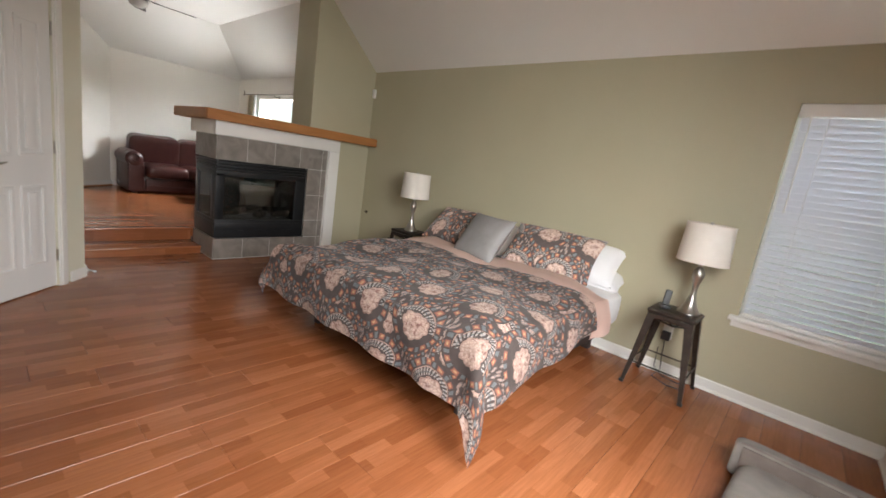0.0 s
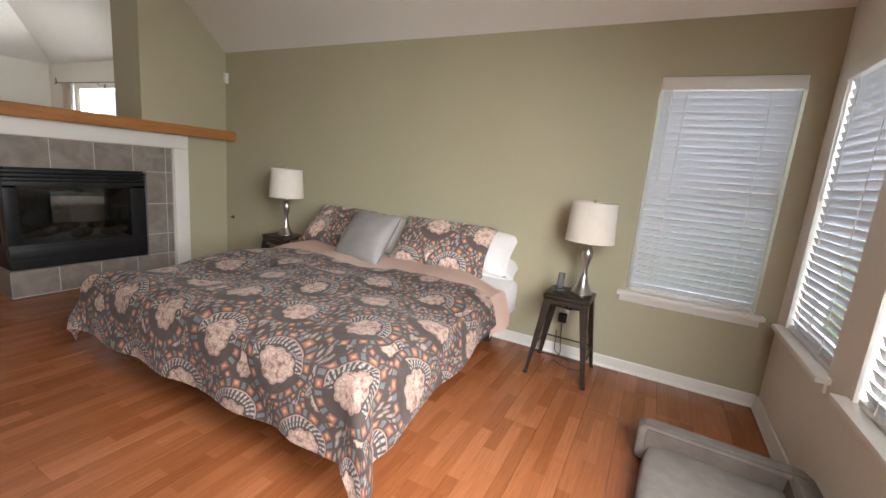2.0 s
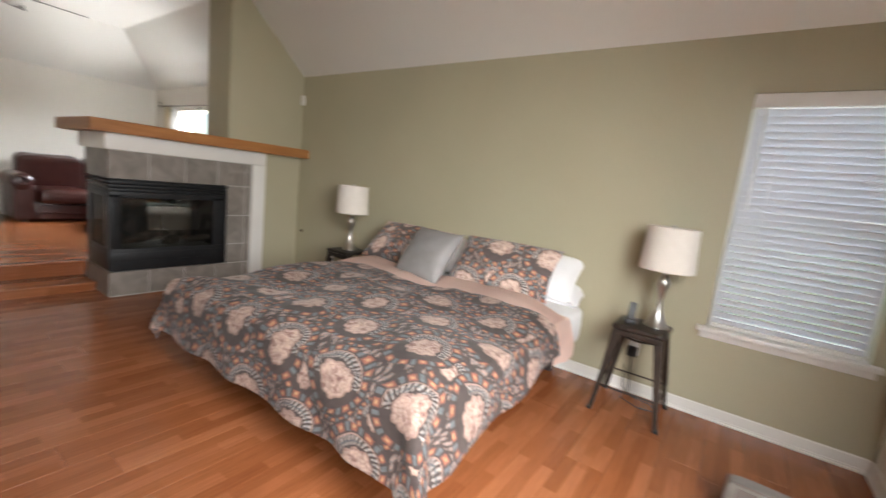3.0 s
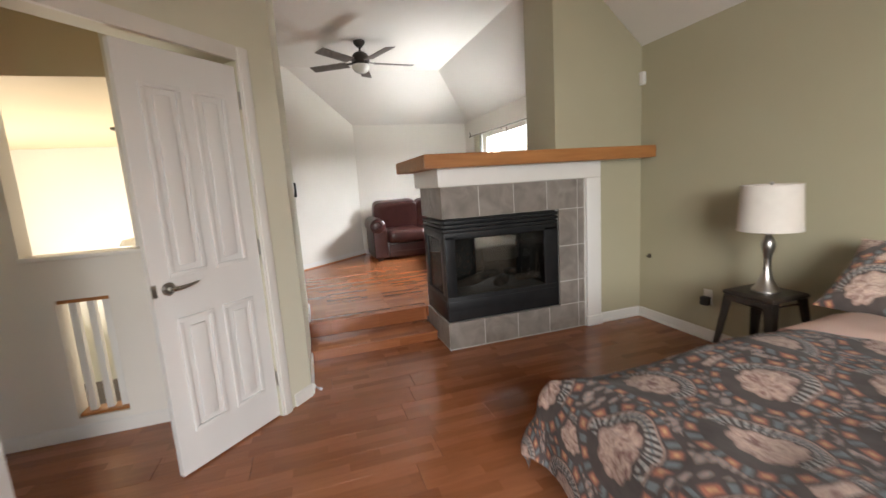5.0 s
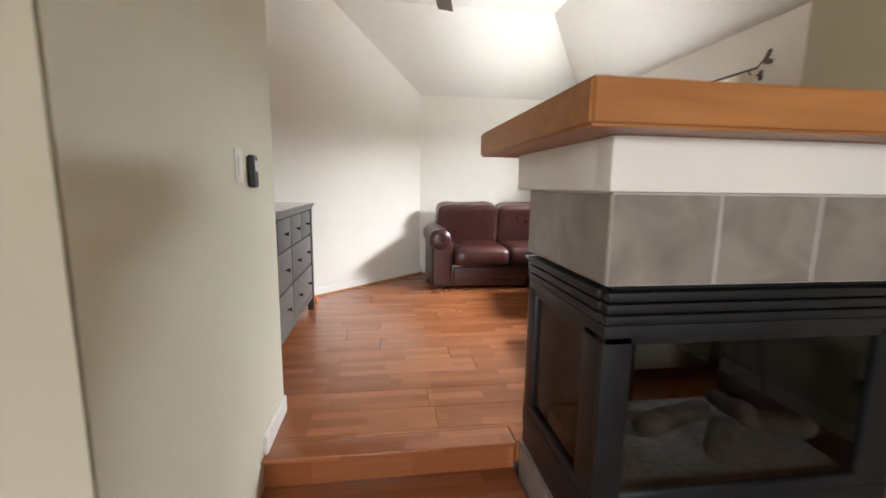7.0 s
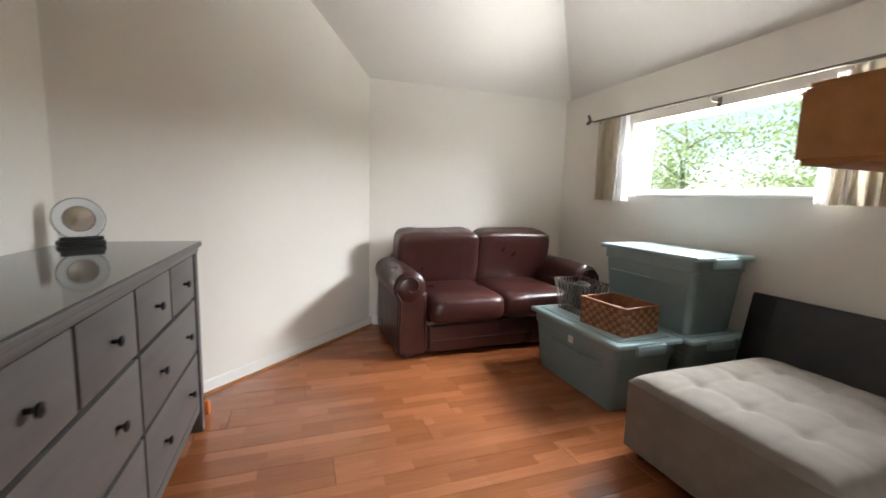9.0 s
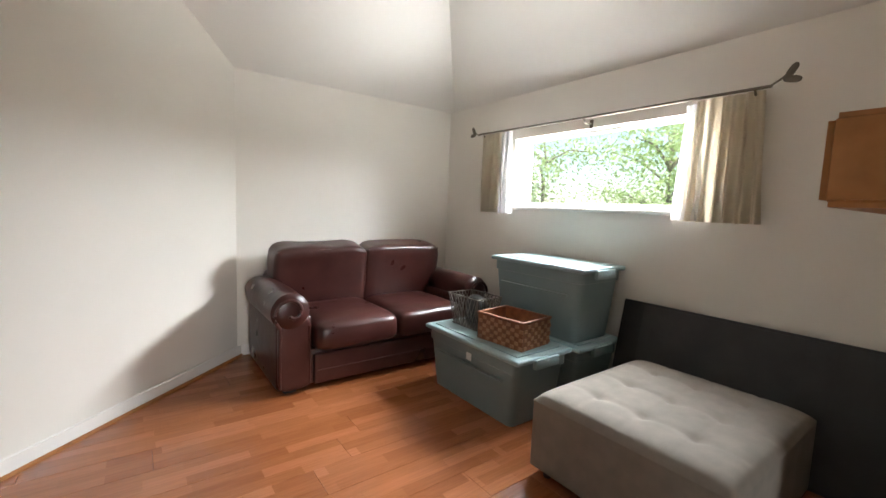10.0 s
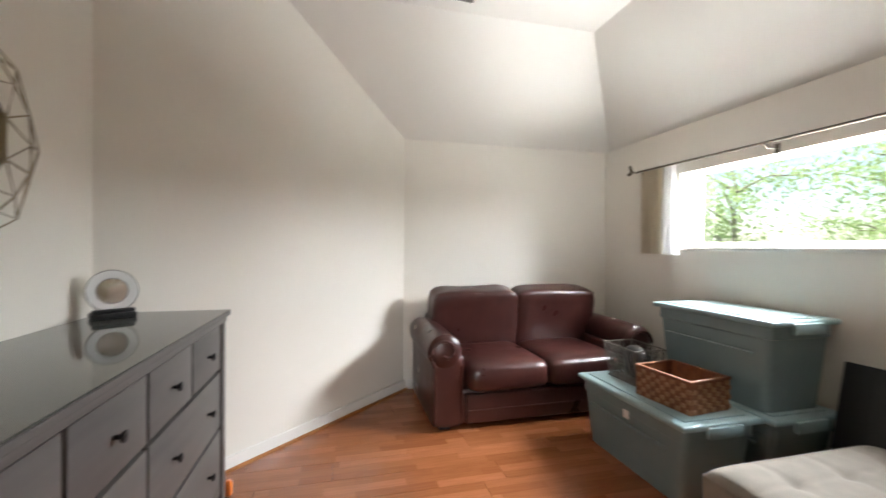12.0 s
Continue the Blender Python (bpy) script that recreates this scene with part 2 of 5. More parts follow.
def tile_material():
    m, nt, b = material("slate_look_tile", 0.45)
    co = nt.nodes.new("ShaderNodeTexCoord")
    info = nt.nodes.new("ShaderNodeObjectInfo")
    off = nt.nodes.new("ShaderNodeVectorMath")
    off.operation = "ADD"
    nt.links.new(co.outputs["Object"], off.inputs[0])
    sh = nt.nodes.new("ShaderNodeCombineXYZ")
    for k in range(3):
        nt.links.new(math_node(nt, "MULTIPLY", info.outputs["Random"], 11.0 + 7 * k), sh.inputs[k])
    nt.links.new(sh.outputs[0], off.inputs[1])
    n = node(nt, "ShaderNodeTexNoise", Scale=7.0, Detail=6.0, Distortion=0.8)
    nt.links.new(off.outputs[0], n.inputs["Vector"])
    c = ramp(nt, [(0.3, (0.17, 0.145, 0.125)), (0.55, (0.235, 0.205, 0.18)), (0.75, (0.29, 0.255, 0.225))], n.outputs[0])
    nt.links.new(c, b.inputs["Base Color"])
    f = node(nt, "ShaderNodeTexNoise", Scale=45.0, Detail=4.0)
    bump(nt, b, f.outputs[0], 0.2, 0.002)
    return m


TILE = tile_material()


def leather_material():
    m, nt, b = material("burgundy_leather", 0.36)
    n = node(nt, "ShaderNodeTexNoise", Scale=5.0, Detail=5.0)
    nt.links.new(ramp(nt, [(0.3, (0.030, 0.0085, 0.007)), (0.7, (0.054, 0.016, 0.013))], n.outputs[0]), b.inputs["Base Color"])
    v = node(nt, "ShaderNodeTexNoise", Scale=180.0)
    w = node(nt, "ShaderNodeTexNoise", Scale=6.5, Detail=3.0, Distortion=0.6)
    co = nt.nodes.new("ShaderNodeTexCoord")
    for tex in (n, v, w):
        nt.links.new(co.outputs["Object"], tex.inputs["Vector"])
    h = math_node(nt, "ADD", math_node(nt, "MULTIPLY", v.outputs[0], 0.05), w.outputs[0])
    bump(nt, b, h, 0.35, 0.010)
    r = math_node(nt, "MULTIPLY_ADD", n.outputs[0], 0.16)
    r.node.inputs[2].default_value = 0.22
    nt.links.new(r, b.inputs["Roughness"])
    return m


LEATHER = leather_material()


def floral_material():
    """Printed cotton: staggered rows of cream flowers, each in a fan of fern leaves and an arch of orange blooms."""
    m, nt, b = material("paisley_floral_cotton", 0.82)
    uv = nt.nodes.new("ShaderNodeUVMap")
    warp = node(nt, "ShaderNodeTexNoise", Scale=4.0, Detail=1.0)
    nt.links.new(uv.outputs[0], warp.inputs["Vector"])
    shift = nt.nodes.new("ShaderNodeVectorMath")
    shift.operation = "MULTIPLY_ADD"
    nt.links.new(warp.outputs["Color"], shift.inputs[0])
    shift.inputs[1].default_value = (0.11, 0.11, 0)
    nt.links.new(uv.outputs[0], shift.inputs[2])
    sep = nt.nodes.new("ShaderNodeSeparateXYZ")
    nt.links.new(shift.outputs[0], sep.inputs[0])
    M = functools.partial(math_node, nt)

    def add(a, c):
        return M("ADD", a, c)

    def mul(a, c):
        return M("MULTIPLY", a, c)

    def lattice(ax, ay):
        """Local offset, radius and angle round the nearest centre of a staggered lattice, and a number for the cell."""
        row = M("FLOOR", M("DIVIDE", sep.outputs[1], ay))
        u = add(M("DIVIDE", sep.outputs[0], ax), mul(M("MODULO", add(row, 40.0), 2.0), 0.5))
        p = mul(M("SUBTRACT", M("FRACT", u), 0.5), ax)
        q = mul(M("SUBTRACT", M("FRACT", M("DIVIDE", sep.outputs[1], ay)), 0.5), ay)
        rad = M("SQRT", add(mul(p, p), mul(q, q)))
        return rad, M("ARCTAN2", q, p), add(mul(row, 3.7), M("FLOOR", u))

    def between(v, lo, hi):
        return mul(M("GREATER_THAN", v, lo), M("LESS_THAN", v, hi))

    def wave(ang, count, rad=None, twist=0.0):
        x = mul(ang, count)
        return M("SINE", add(x, mul(rad, twist)) if rad is not None else x)

    DK, CR, PE, OR, TE, RD, PALE = (0.105, 0.084, 0.077), (0.74, 0.59, 0.50), (0.54, 0.38, 0.32), (0.50, 0.20, 0.13), (0.20, 0.235, 0.25), (0.24, 0.115, 0.10), (0.54, 0.50, 0.47)
    # ground between the fans: leaf flecks and small blooms
    fl = node(nt, "ShaderNodeTexVoronoi", Scale=46.0, Randomness=1.0)
    fl.voronoi_dimensions = "2D"
    st = nt.nodes.new("ShaderNodeMapping")
    st.inputs["Rotation"].default_value, st.inputs["Scale"].default_value = (0, 0, 0.6), (1.0, 0.45, 1)
    nt.links.new(shift.outputs[0], st.inputs[0])
    nt.links.new(st.outputs[0], fl.inputs["Vector"])
    fleck = ramp(nt, [(0, PE), (0.20, TE), (0.30, PE), (0.36, DK)], fl.outputs["Distance"], "CONSTANT")
    col = fleck
    # arch of orange blooms, fern fan and flower, twice: large rows, and smaller ones filling between them
    for ax, ay, k in ((0.225, 0.35, 0.55), (0.375, 0.31, 0.88)):
        rad, ang, cell = lattice(ax, ay)
        rad = mul(rad, 1.0 / k)
        fan = M("GREATER_THAN", M("SINE", ang), -0.2)
        scal = add(rad, mul(M("ABSOLUTE", wave(ang, 4.0)), -0.010))
        col = mix(nt, M("LESS_THAN", scal, 0.192), col, DK)
        bloom = mul(between(rad, 0.148, 0.186), M("GREATER_THAN", wave(ang, 12.0), 0.05))
        col = mix(nt, bloom, col, RD)
        bloom = mul(between(rad, 0.153, 0.181), M("GREATER_THAN", wave(ang, 12.0), 0.35))
        col = mix(nt, bloom, col, OR)
        core = mul(between(rad, 0.161, 0.173), M("GREATER_THAN", wave(ang, 12.0), 0.8))
        col = mix(nt, core, col, (0.70, 0.44, 0.24))
        sprig = mul(between(rad, 0.150, 0.186), M("LESS_THAN", wave(ang, 12.0), -0.72))
        col = mix(nt, sprig, col, TE)
        col = mix(nt, mul(fan, between(rad, 0.137, 0.143)), col, PE)
        fern = mul(mul(fan, between(rad, 0.100, 0.136)), M("GREATER_THAN", wave(M("ABSOLUTE", ang), 34.0, rad, 130.0), 0.05))
        col = mix(nt, fern, col, PALE)
        vein = mul(mul(fan, between(rad, 0.112, 0.119)), M("GREATER_THAN", wave(M("ABSOLUTE", ang), 34.0, rad, 130.0), -0.4))
        col = mix(nt, vein, col, TE)
        petal = add(add(rad, mul(M("ABSOLUTE", wave(ang, 4.5)), -0.013)), mul(warp.outputs[0], 0.02))
        flower = ramp(nt, [(0, PE), (0.014, CR), (0.034, PE), (0.038, CR), (0.056, PE), (0.061, CR), (0.078, PE), (0.086, RD)], petal, "CONSTANT")
        mott = node(nt, "ShaderNodeTexNoise", Scale=38.0, Detail=3.0, Distortion=1.0)
        nt.links.new(uv.outputs[0], mott.inputs["Vector"])
        flower = mix(nt, ramp(nt, [(0.44, (0, 0, 0)), (0.55, (0.85, 0.85, 0.85))], mott.outputs[0]), flower, PE)
        flower = mix(nt, ramp(nt, [(0.56, (0, 0, 0)), (0.62, (0.8, 0.8, 0.8))], mott.outputs[0]), flower, RD)
        col = mix(nt, M("LESS_THAN", petal, 0.091), col, flower)
        cut = mul(between(petal, 0.034, 0.080), M("GREATER_THAN", wave(ang, 18.0), 0.86))
        col = mix(nt, cut, col, PE)
    wear = node(nt, "ShaderNodeTexNoise", Scale=26.0, Detail=4.0)
    nt.links.new(uv.outputs[0], wear.inputs["Vector"])
    col = mix(nt, 0.5, col, ramp(nt, [(0.35, (0.70, 0.66, 0.64)), (0.65, (1.12, 1.1, 1.08))], wear.outputs[0]), "MULTIPLY")
    nt.links.new(col, b.inputs["Base Color"])
    f = node(nt, "ShaderNodeTexNoise", Scale=14.0, Detail=5.0)
    nt.links.new(uv.outputs[0], f.inputs["Vector"])
    bump(nt, b, f.outputs[0], 0.5, 0.012)
    b.inputs["Sheen Weight"].default_value = 0.15
    return m


FLORAL = floral_material()


# ---- mesh tools ----
def obj(name, bm, mat, smooth=False):
    me = bpy.data.meshes.new(name)
    bmesh.ops.recalc_face_normals(bm, faces=bm.faces)
    bm.to_mesh(me)
    bm.free()
    me.materials.append(mat)
    if smooth:
        me.shade_smooth()
        me.set_sharp_from_angle(angle=radians(40))
    return new(name, me)


def part(name, bm, mat, parent, label="", smooth=True):
    ob = obj(name, bm, mat, smooth)
    ob.parent = parent
    if label:
        ob["label"] = label
    return ob


def thing(name, x, y, z, rz=0, label="", category="", group=""):
    e = new(name)
    e.empty_display_size = 0.1
    e.matrix_basis = pose(x, y, z, 0, 0, rz)
    return tagged(e, label, category, group)


def box(x0, x1, y0, y1, z0, z1, bevel=0.0, seg=2, bm=None):
    bm2 = bmesh.new()
    bmesh.ops.create_cube(bm2, size=1)
    for v in bm2.verts:
        v.co = Vector((x0 + (v.co.x + 0.5) * (x1 - x0), y0 + (v.co.y + 0.5) * (y1 - y0), z0 + (v.co.z + 0.5) * (z1 - z0)))
    if bevel:
        bmesh.ops.bevel(bm2, geom=bm2.edges[:], offset=bevel, segments=seg, affect="EDGES", profile=0.6)
    return join(bm, bm2)


def join(bm, other):
    if bm is None:
        return other
    me = bpy.data.meshes.new("tmp")
    other.to_mesh(me)
    other.free()
    bm.from_mesh(me)
    bpy.data.meshes.remove(me)
    return bm


def moved(bm, m):
    bmesh.ops.transform(bm, matrix=m, verts=bm.verts)
    return bm


def lathe(profile, n=28, bm=None):
    """A turned body from (radius, height) pairs round z."""
    b2 = bmesh.new()
    rings = []
    for r, z in profile:
        rings.append([b2.verts.new((max(r, 1e-4) * math.cos(2 * math.pi * k / n), max(r, 1e-4) * math.sin(2 * math.pi * k / n), z)) for k in range(n)])
    for a, c in zip(rings, rings[1:]):
        for k in range(n):
            b2.faces.new((a[k], a[(k + 1) % n], c[(k + 1) % n], c[k]))
    return join(bm, b2)


def tube(points, r, n=8, bm=None, closed=False):
    """A round bar along points."""
    b2 = bmesh.new()
    pts = [Vector(p) for p in points]
    rings = []
    for i, p in enumerate(pts):
        a = pts[i - 1] if i or closed else p
        c = pts[(i + 1) % len(pts)] if i < len(pts) - 1 or closed else p
        d = (c - a).normalized()
        q = d.to_track_quat("Z", "Y")
        rr = r[i] if isinstance(r, (list, tuple)) else r
        rings.append([b2.verts.new(p + q @ Vector((rr * math.cos(2 * math.pi * k / n), rr * math.sin(2 * math.pi * k / n), 0))) for k in range(n)])
    pairs = list(zip(rings, rings[1:])) + ([(rings[-1], rings[0])] if closed else [])
    for a, c in pairs:
        for k in range(n):
            b2.faces.new((a[k], a[(k + 1) % n], c[(k + 1) % n], c[k]))
    if not closed:
        b2.faces.new(rings[0])
        b2.faces.new(rings[-1])
    return join(bm, b2)


def puff(sx, sy, sz, e1=0.35, e2=0.3, n=28, k=18, wrinkle=0.0, seed=0.0):
    """A padded block, superellipsoid, centred at its middle; e near 0 is boxy."""
    b2 = bmesh.new()
    f = lambda c, e: math.copysign(abs(c) ** e, c)  # noqa: E731
    rings = []
    for j in range(1, k):
        ph = -math.pi / 2 + math.pi * j / k
        ring = []
        for i in range(n):
            th = 2 * math.pi * i / n
            p = Vector((sx / 2 * f(math.cos(ph), e1) * f(math.cos(th), e2), sy / 2 * f(math.cos(ph), e1) * f(math.sin(th), e2), sz / 2 * f(math.sin(ph), e1)))
            if wrinkle:
                p += p.normalized() * wrinkle * noise.noise(p * 7 + Vector((seed, seed, seed)))
            ring.append(b2.verts.new(p))
        rings.append(ring)
    for a, c in zip(rings, rings[1:]):
        for i in range(n):
            b2.faces.new((a[i], a[(i + 1) % n], c[(i + 1) % n], c[i]))
    b2.faces.new(rings[0])
    b2.faces.new(rings[-1])
    return b2


def pillow(w, h, t, n=22, seed=0.0, uv=False):
    """A pillow in the xz plane with pinched corners, base at z = 0."""
    b2 = bmesh.new()
    lay = b2.loops.layers.uv.new("UVMap")
    sides = []
    for s in (-1, 1):
        grid = []
        for j in range(n + 1):
            row = []
            for i in range(n + 1):
                u, v = 2 * i / n - 1, 2 * j / n - 1
                th = t / 2 * ((1 - u * u) * (1 - v * v)) ** 0.42
                th += 0.012 * noise.noise(Vector((u * 2.2 + seed, v * 2.2, s))) * (1 - max(abs(u), abs(v)) ** 4)
                pin = 1 - 0.07 * (1 - v * v) * abs(u) ** 3
                pin2 = 1 - 0.07 * (1 - u * u) * abs(v) ** 3
                row.append(b2.verts.new((w / 2 * u * pin, s * max(th, 0.002), h / 2 + h / 2 * v * pin2)))
            grid.append(row)
        sides.append(grid)
        for j in range(n):
            for i in range(n):
                fc = b2.faces.new((grid[j][i], grid[j][i + 1], grid[j + 1][i + 1], grid[j + 1][i]))
                for lp in fc.loops:
                    lp[lay].uv = (lp.vert.co.x + seed, lp.vert.co.z + 0.3 * seed)
    bmesh.ops.remove_doubles(b2, verts=b2.verts, dist=0.0045)
    return b2


def wall_with_holes(axis, face, thick, a0, a1, z0, z1, holes, bm=None):
    """A wall along x or y: its room face at `face`, its back at face + thick, with holes (a0, a1, z0, z1)."""
    cuts_a = sorted({a0, a1, *[h[0] for h in holes], *[h[1] for h in holes]})
    b2 = None
    for lo, hi in zip(cuts_a, cuts_a[1:]):
        gaps = sorted((h[2], h[3]) for h in holes if h[0] <= lo and h[1] >= hi)
        z = z0
        spans = []
        for g0, g1 in gaps:
            spans.append((z, g0))
            z = g1
        spans.append((z, z1))
        for s0, s1 in spans:
            if s1 - s0 < 1e-4:
                continue
            f0, f1 = min(face, face + thick), max(face, face + thick)
            b2 = box(lo, hi, f0, f1, s0, s1, bm=b2) if axis == "x" else box(f0, f1, lo, hi, s0, s1, bm=b2)
    return join(bm, b2)


def prism(outline, z0, z1):
    b2 = bmesh.new()
    lo = [b2.verts.new((x, y, z0)) for x, y in outline]
    hi = [b2.verts.new((x, y, z1)) for x, y in outline]
    b2.faces.new(lo)
    b2.faces.new(hi)
    for k in range(len(lo)):
        j = (k + 1) % len(lo)
        b2.faces.new((lo[k], lo[j], hi[j], hi[k]))
    return b2


def slab(corners, offset):
    """A thick plate: corners in space, pushed out by offset."""
    b2 = bmesh.new()
    lo = [b2.verts.new(c) for c in corners]
    hi = [b2.verts.new(Vector(c) + Vector(offset)) for c in corners]
    b2.faces.new(lo)
    b2.faces.new(hi)
    for k in range(len(lo)):
        j = (k + 1) % len(lo)
        b2.faces.new((lo[k], lo[j], hi[j], hi[k]))
    return b2


def structure(name, bm, mat, label, smooth=False, category=""):
    return tagged(obj(name, bm, mat, smooth), label, category or name.split("_")[0], kind="structure")


# ---- large structure ----
SL = (CEIL - WTOP) / 0.77          # slope of the north ceiling
YF = NB - 0.77                     # where the slope meets the flat ceiling
XF = -7.57                         # the same over the sofa
DA = Vector((-3.98, 1.10, 0))      # start of the door wall, which runs diagonally
DD = Vector((0.749, -0.663, 0))
DROT = math.degrees(math.atan2(DD.y, DD.x))

subfloor = structure("floor", box(-4.95, 1.15, -2.2, 4.2, -0.2, -0.012), BEDBASE, "cherry laminate bedroom floor of narrow boards", category="floor")
landing = structure("floor_landing", prism([(-8.55, 2.05), (-7.0, 0.40), (-4.90, 0.40), (-4.90, 4.2), (-8.55, 4.2)], -0.05, LAND - 0.012), BEDBASE, "raised cherry laminate floor of the sitting area", category="floor")

structure("wall_north", wall_with_holes("x", NB, 0.16, -4.28, EAST + 0.16, -0.1, WTOP, [(0.116, 0.88, 0.60, 2.05)]), SAGE, "sage green painted bedroom wall", category="wall")
structure("wall_north_sitting", wall_with_holes("x", NS, 0.22, WEST - 0.2, -4.76, -0.1, WTOP, [(-7.51, -6.05, 1.46, 2.03)]), CREAM, "cream wall with the wide window", category="wall")
# the third opening is added, out of view, for the fill lamp
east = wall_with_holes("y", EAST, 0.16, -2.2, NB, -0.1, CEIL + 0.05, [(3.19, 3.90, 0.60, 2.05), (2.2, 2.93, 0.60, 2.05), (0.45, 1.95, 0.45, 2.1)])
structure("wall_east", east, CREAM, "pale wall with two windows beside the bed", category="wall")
structure("wall_west", box(WEST - 0.16, WEST, 1.9, 4.2, -0.1, WTOP), CREAM, "cream wall behind the loveseat", category="wall")
dg = slab([(-8.44, 2.03, 0), (-6.96, 0.45, 0), (-6.96, 0.45, 3.06), (-7.57, 1.10, 3.06), (-8.44, 2.03, WTOP)], (-0.1, -0.1, 0))
structure("wall_diagonal", dg, CREAM, "cream angled wall beside the loveseat", category="wall")
structure("wall_south_sitting", box(-7.05, -5.24, 0.33, 0.45, -0.1, CEIL + 0.02), CREAM, "cream wall behind the dresser", category="wall")

# solid block between passage and landing, with rounded corners
blk = prism([(-3.98, 1.10), (-5.262, 1.10), (-5.262, 0.33), (-5.05, 0.33), (-5.05, 0.95), (-4.04, 0.95)], -0.1, CEIL + 0.02)
vert = [e for e in blk.edges if abs(e.verts[0].co.z - e.verts[1].co.z) > 1 and e.verts[0].co.y > 1.05]
bmesh.ops.bevel(blk, geom=vert, offset=0.012, segments=4, affect="EDGES")
structure("wall_passage", blk, LITSAGE, "sage wall with rounded corner beside the steps, lightened for window light", smooth=True, category="wall")

# diagonal door wall: right pier, header, left pier
dw = box(0, 0.27, -0.12, 0, -0.1, CEIL + 0.02)
dw = box(0.27, 1.47, -0.12, 0, 2.05, CEIL + 0.02, bm=dw)
dw = box(1.47, 2.9, -0.12, 0, -0.1, CEIL + 0.02, bm=dw)
DM = pose(DA.x, DA.y, 0, 0, 0, DROT)
structure("wall_door", moved(dw, DM), LITSAGE, "painted diagonal wall with the double doorway", category="wall")
structure("wall_south", box(-2.2, EAST, -1.66, -1.5, -0.1, CEIL), SAGE, "sage bedroom wall opposite the bed", category="wall")

# chimney wing above the mantel and the fireplace core
structure("wall_wing", box(-4.75, -4.28, 3.20, NB + 0.1, 1.546, CEIL + 0.02, 0.012), SAGE, "sage wing wall above the mantel", smooth=True, category="wall")
structure("wall_wing_lower", box(-4.88, -4.28, 3.59, NB + 0.1, -0.1, 1.4452), SAGE, "sage wall beside the fireplace", category="wall")

# ceilings
zs = lambda y: WTOP + (NB - y) * SL  # noqa: E731
structure("ceiling_flat", box(XF, EAST + 0.16, -2.2, YF, CEIL, CEIL + 0.1), CEILP, "off-white flat ceiling", category="ceiling")
structure("ceiling_slope_north", slab([(WEST, NB, WTOP), (EAST + 0.1, NB, WTOP), (EAST + 0.1, YF, CEIL), (XF, YF, CEIL)], (0, 0.03, 0.12)), CEILP, "off-white sloped ceiling over the bed", category="ceiling")
structure("ceiling_slope_west", slab([(WEST, NB, WTOP), (XF, YF, CEIL), (XF, 0.2, CEIL), (WEST, 0.2, WTOP)], (-0.03, 0, 0.12)), CEILP, "off-white sloped ceiling over the loveseat", category="ceiling")

# hall and stairwell beyond the door
structure("floor_hall", slab([(-4.95, 1.0, -0.004), (-4.1, 0.98, -0.004), (-2.35, -0.55, -0.004), (-2.35, -2.5, -0.004), (-4.12, -2.5, -0.004), (-4.12, 0.3, -0.004)], (0, 0, -0.1)), FLOOR, "cherry laminate hall floor", category="floor")
structure("wall_hall", wall_with_holes("y", -4.02, -0.12, -0.9, 0.95, -0.1, CEIL, [(-0.19, 0.065, 0.12, 0.825), (-0.30, 0.80, 1.075, 2.415)]), CREAM, "hall half wall with balusters below and open above", category="wall")
structure("trim_hall_ledge", box(-4.17, -3.99, -0.30, 0.80, 1.055, 1.078, 0.006), WHITE, "white ledge cap of the half wall", category="trim")
structure("wall_hall_south", box(-8.0, -2.1, -2.6, -2.5, -3.0, 3.2), CREAM, "cream hall wall", category="wall")
structure("wall_stairwell_far", wall_with_holes("y", -7.5, -0.16, -2.6, 0.3, -3.0, 3.2, [(-0.90, -0.05, 0.86, 1.76)]), CREAM, "stairwell wall with an arched window", category="wall")
structure("wall_stairwell_north", box(-7.5, -4.14, 0.2, 0.32, -3.0, 3.2), CREAM, "cream stairwell wall", category="wall")
structure("ceiling_hall", box(-4.1, -2.9, 0.3, 0.85, 2.42, 2.5, bm=box(-4.15, -2.3, -2.6, 0.3, 2.42, 2.5, bm=box(-7.6, -4.15, -2.6, 0.3, 2.05, 2.5))), HALLW, "tan hall ceiling", category="ceiling")
structure("floor_stairwell", box(-7.6, -4.1, -2.6, 0.3, -3.1, -3.0), BEDBASE, "dark floor at the foot of the stairwell", category="floor")

# outdoors
gr = bmesh.new()
bmesh.ops.create_grid(gr, x_segments=60, y_segments=60, size=400)
for v in gr.verts:
    v.co.z = -3.2 + 0.25 * noise.noise(v.co * 0.05)
structure("ground", gr, GRASS, "grassy ground outside the house")

# ---- trim ----
BB = 0.085


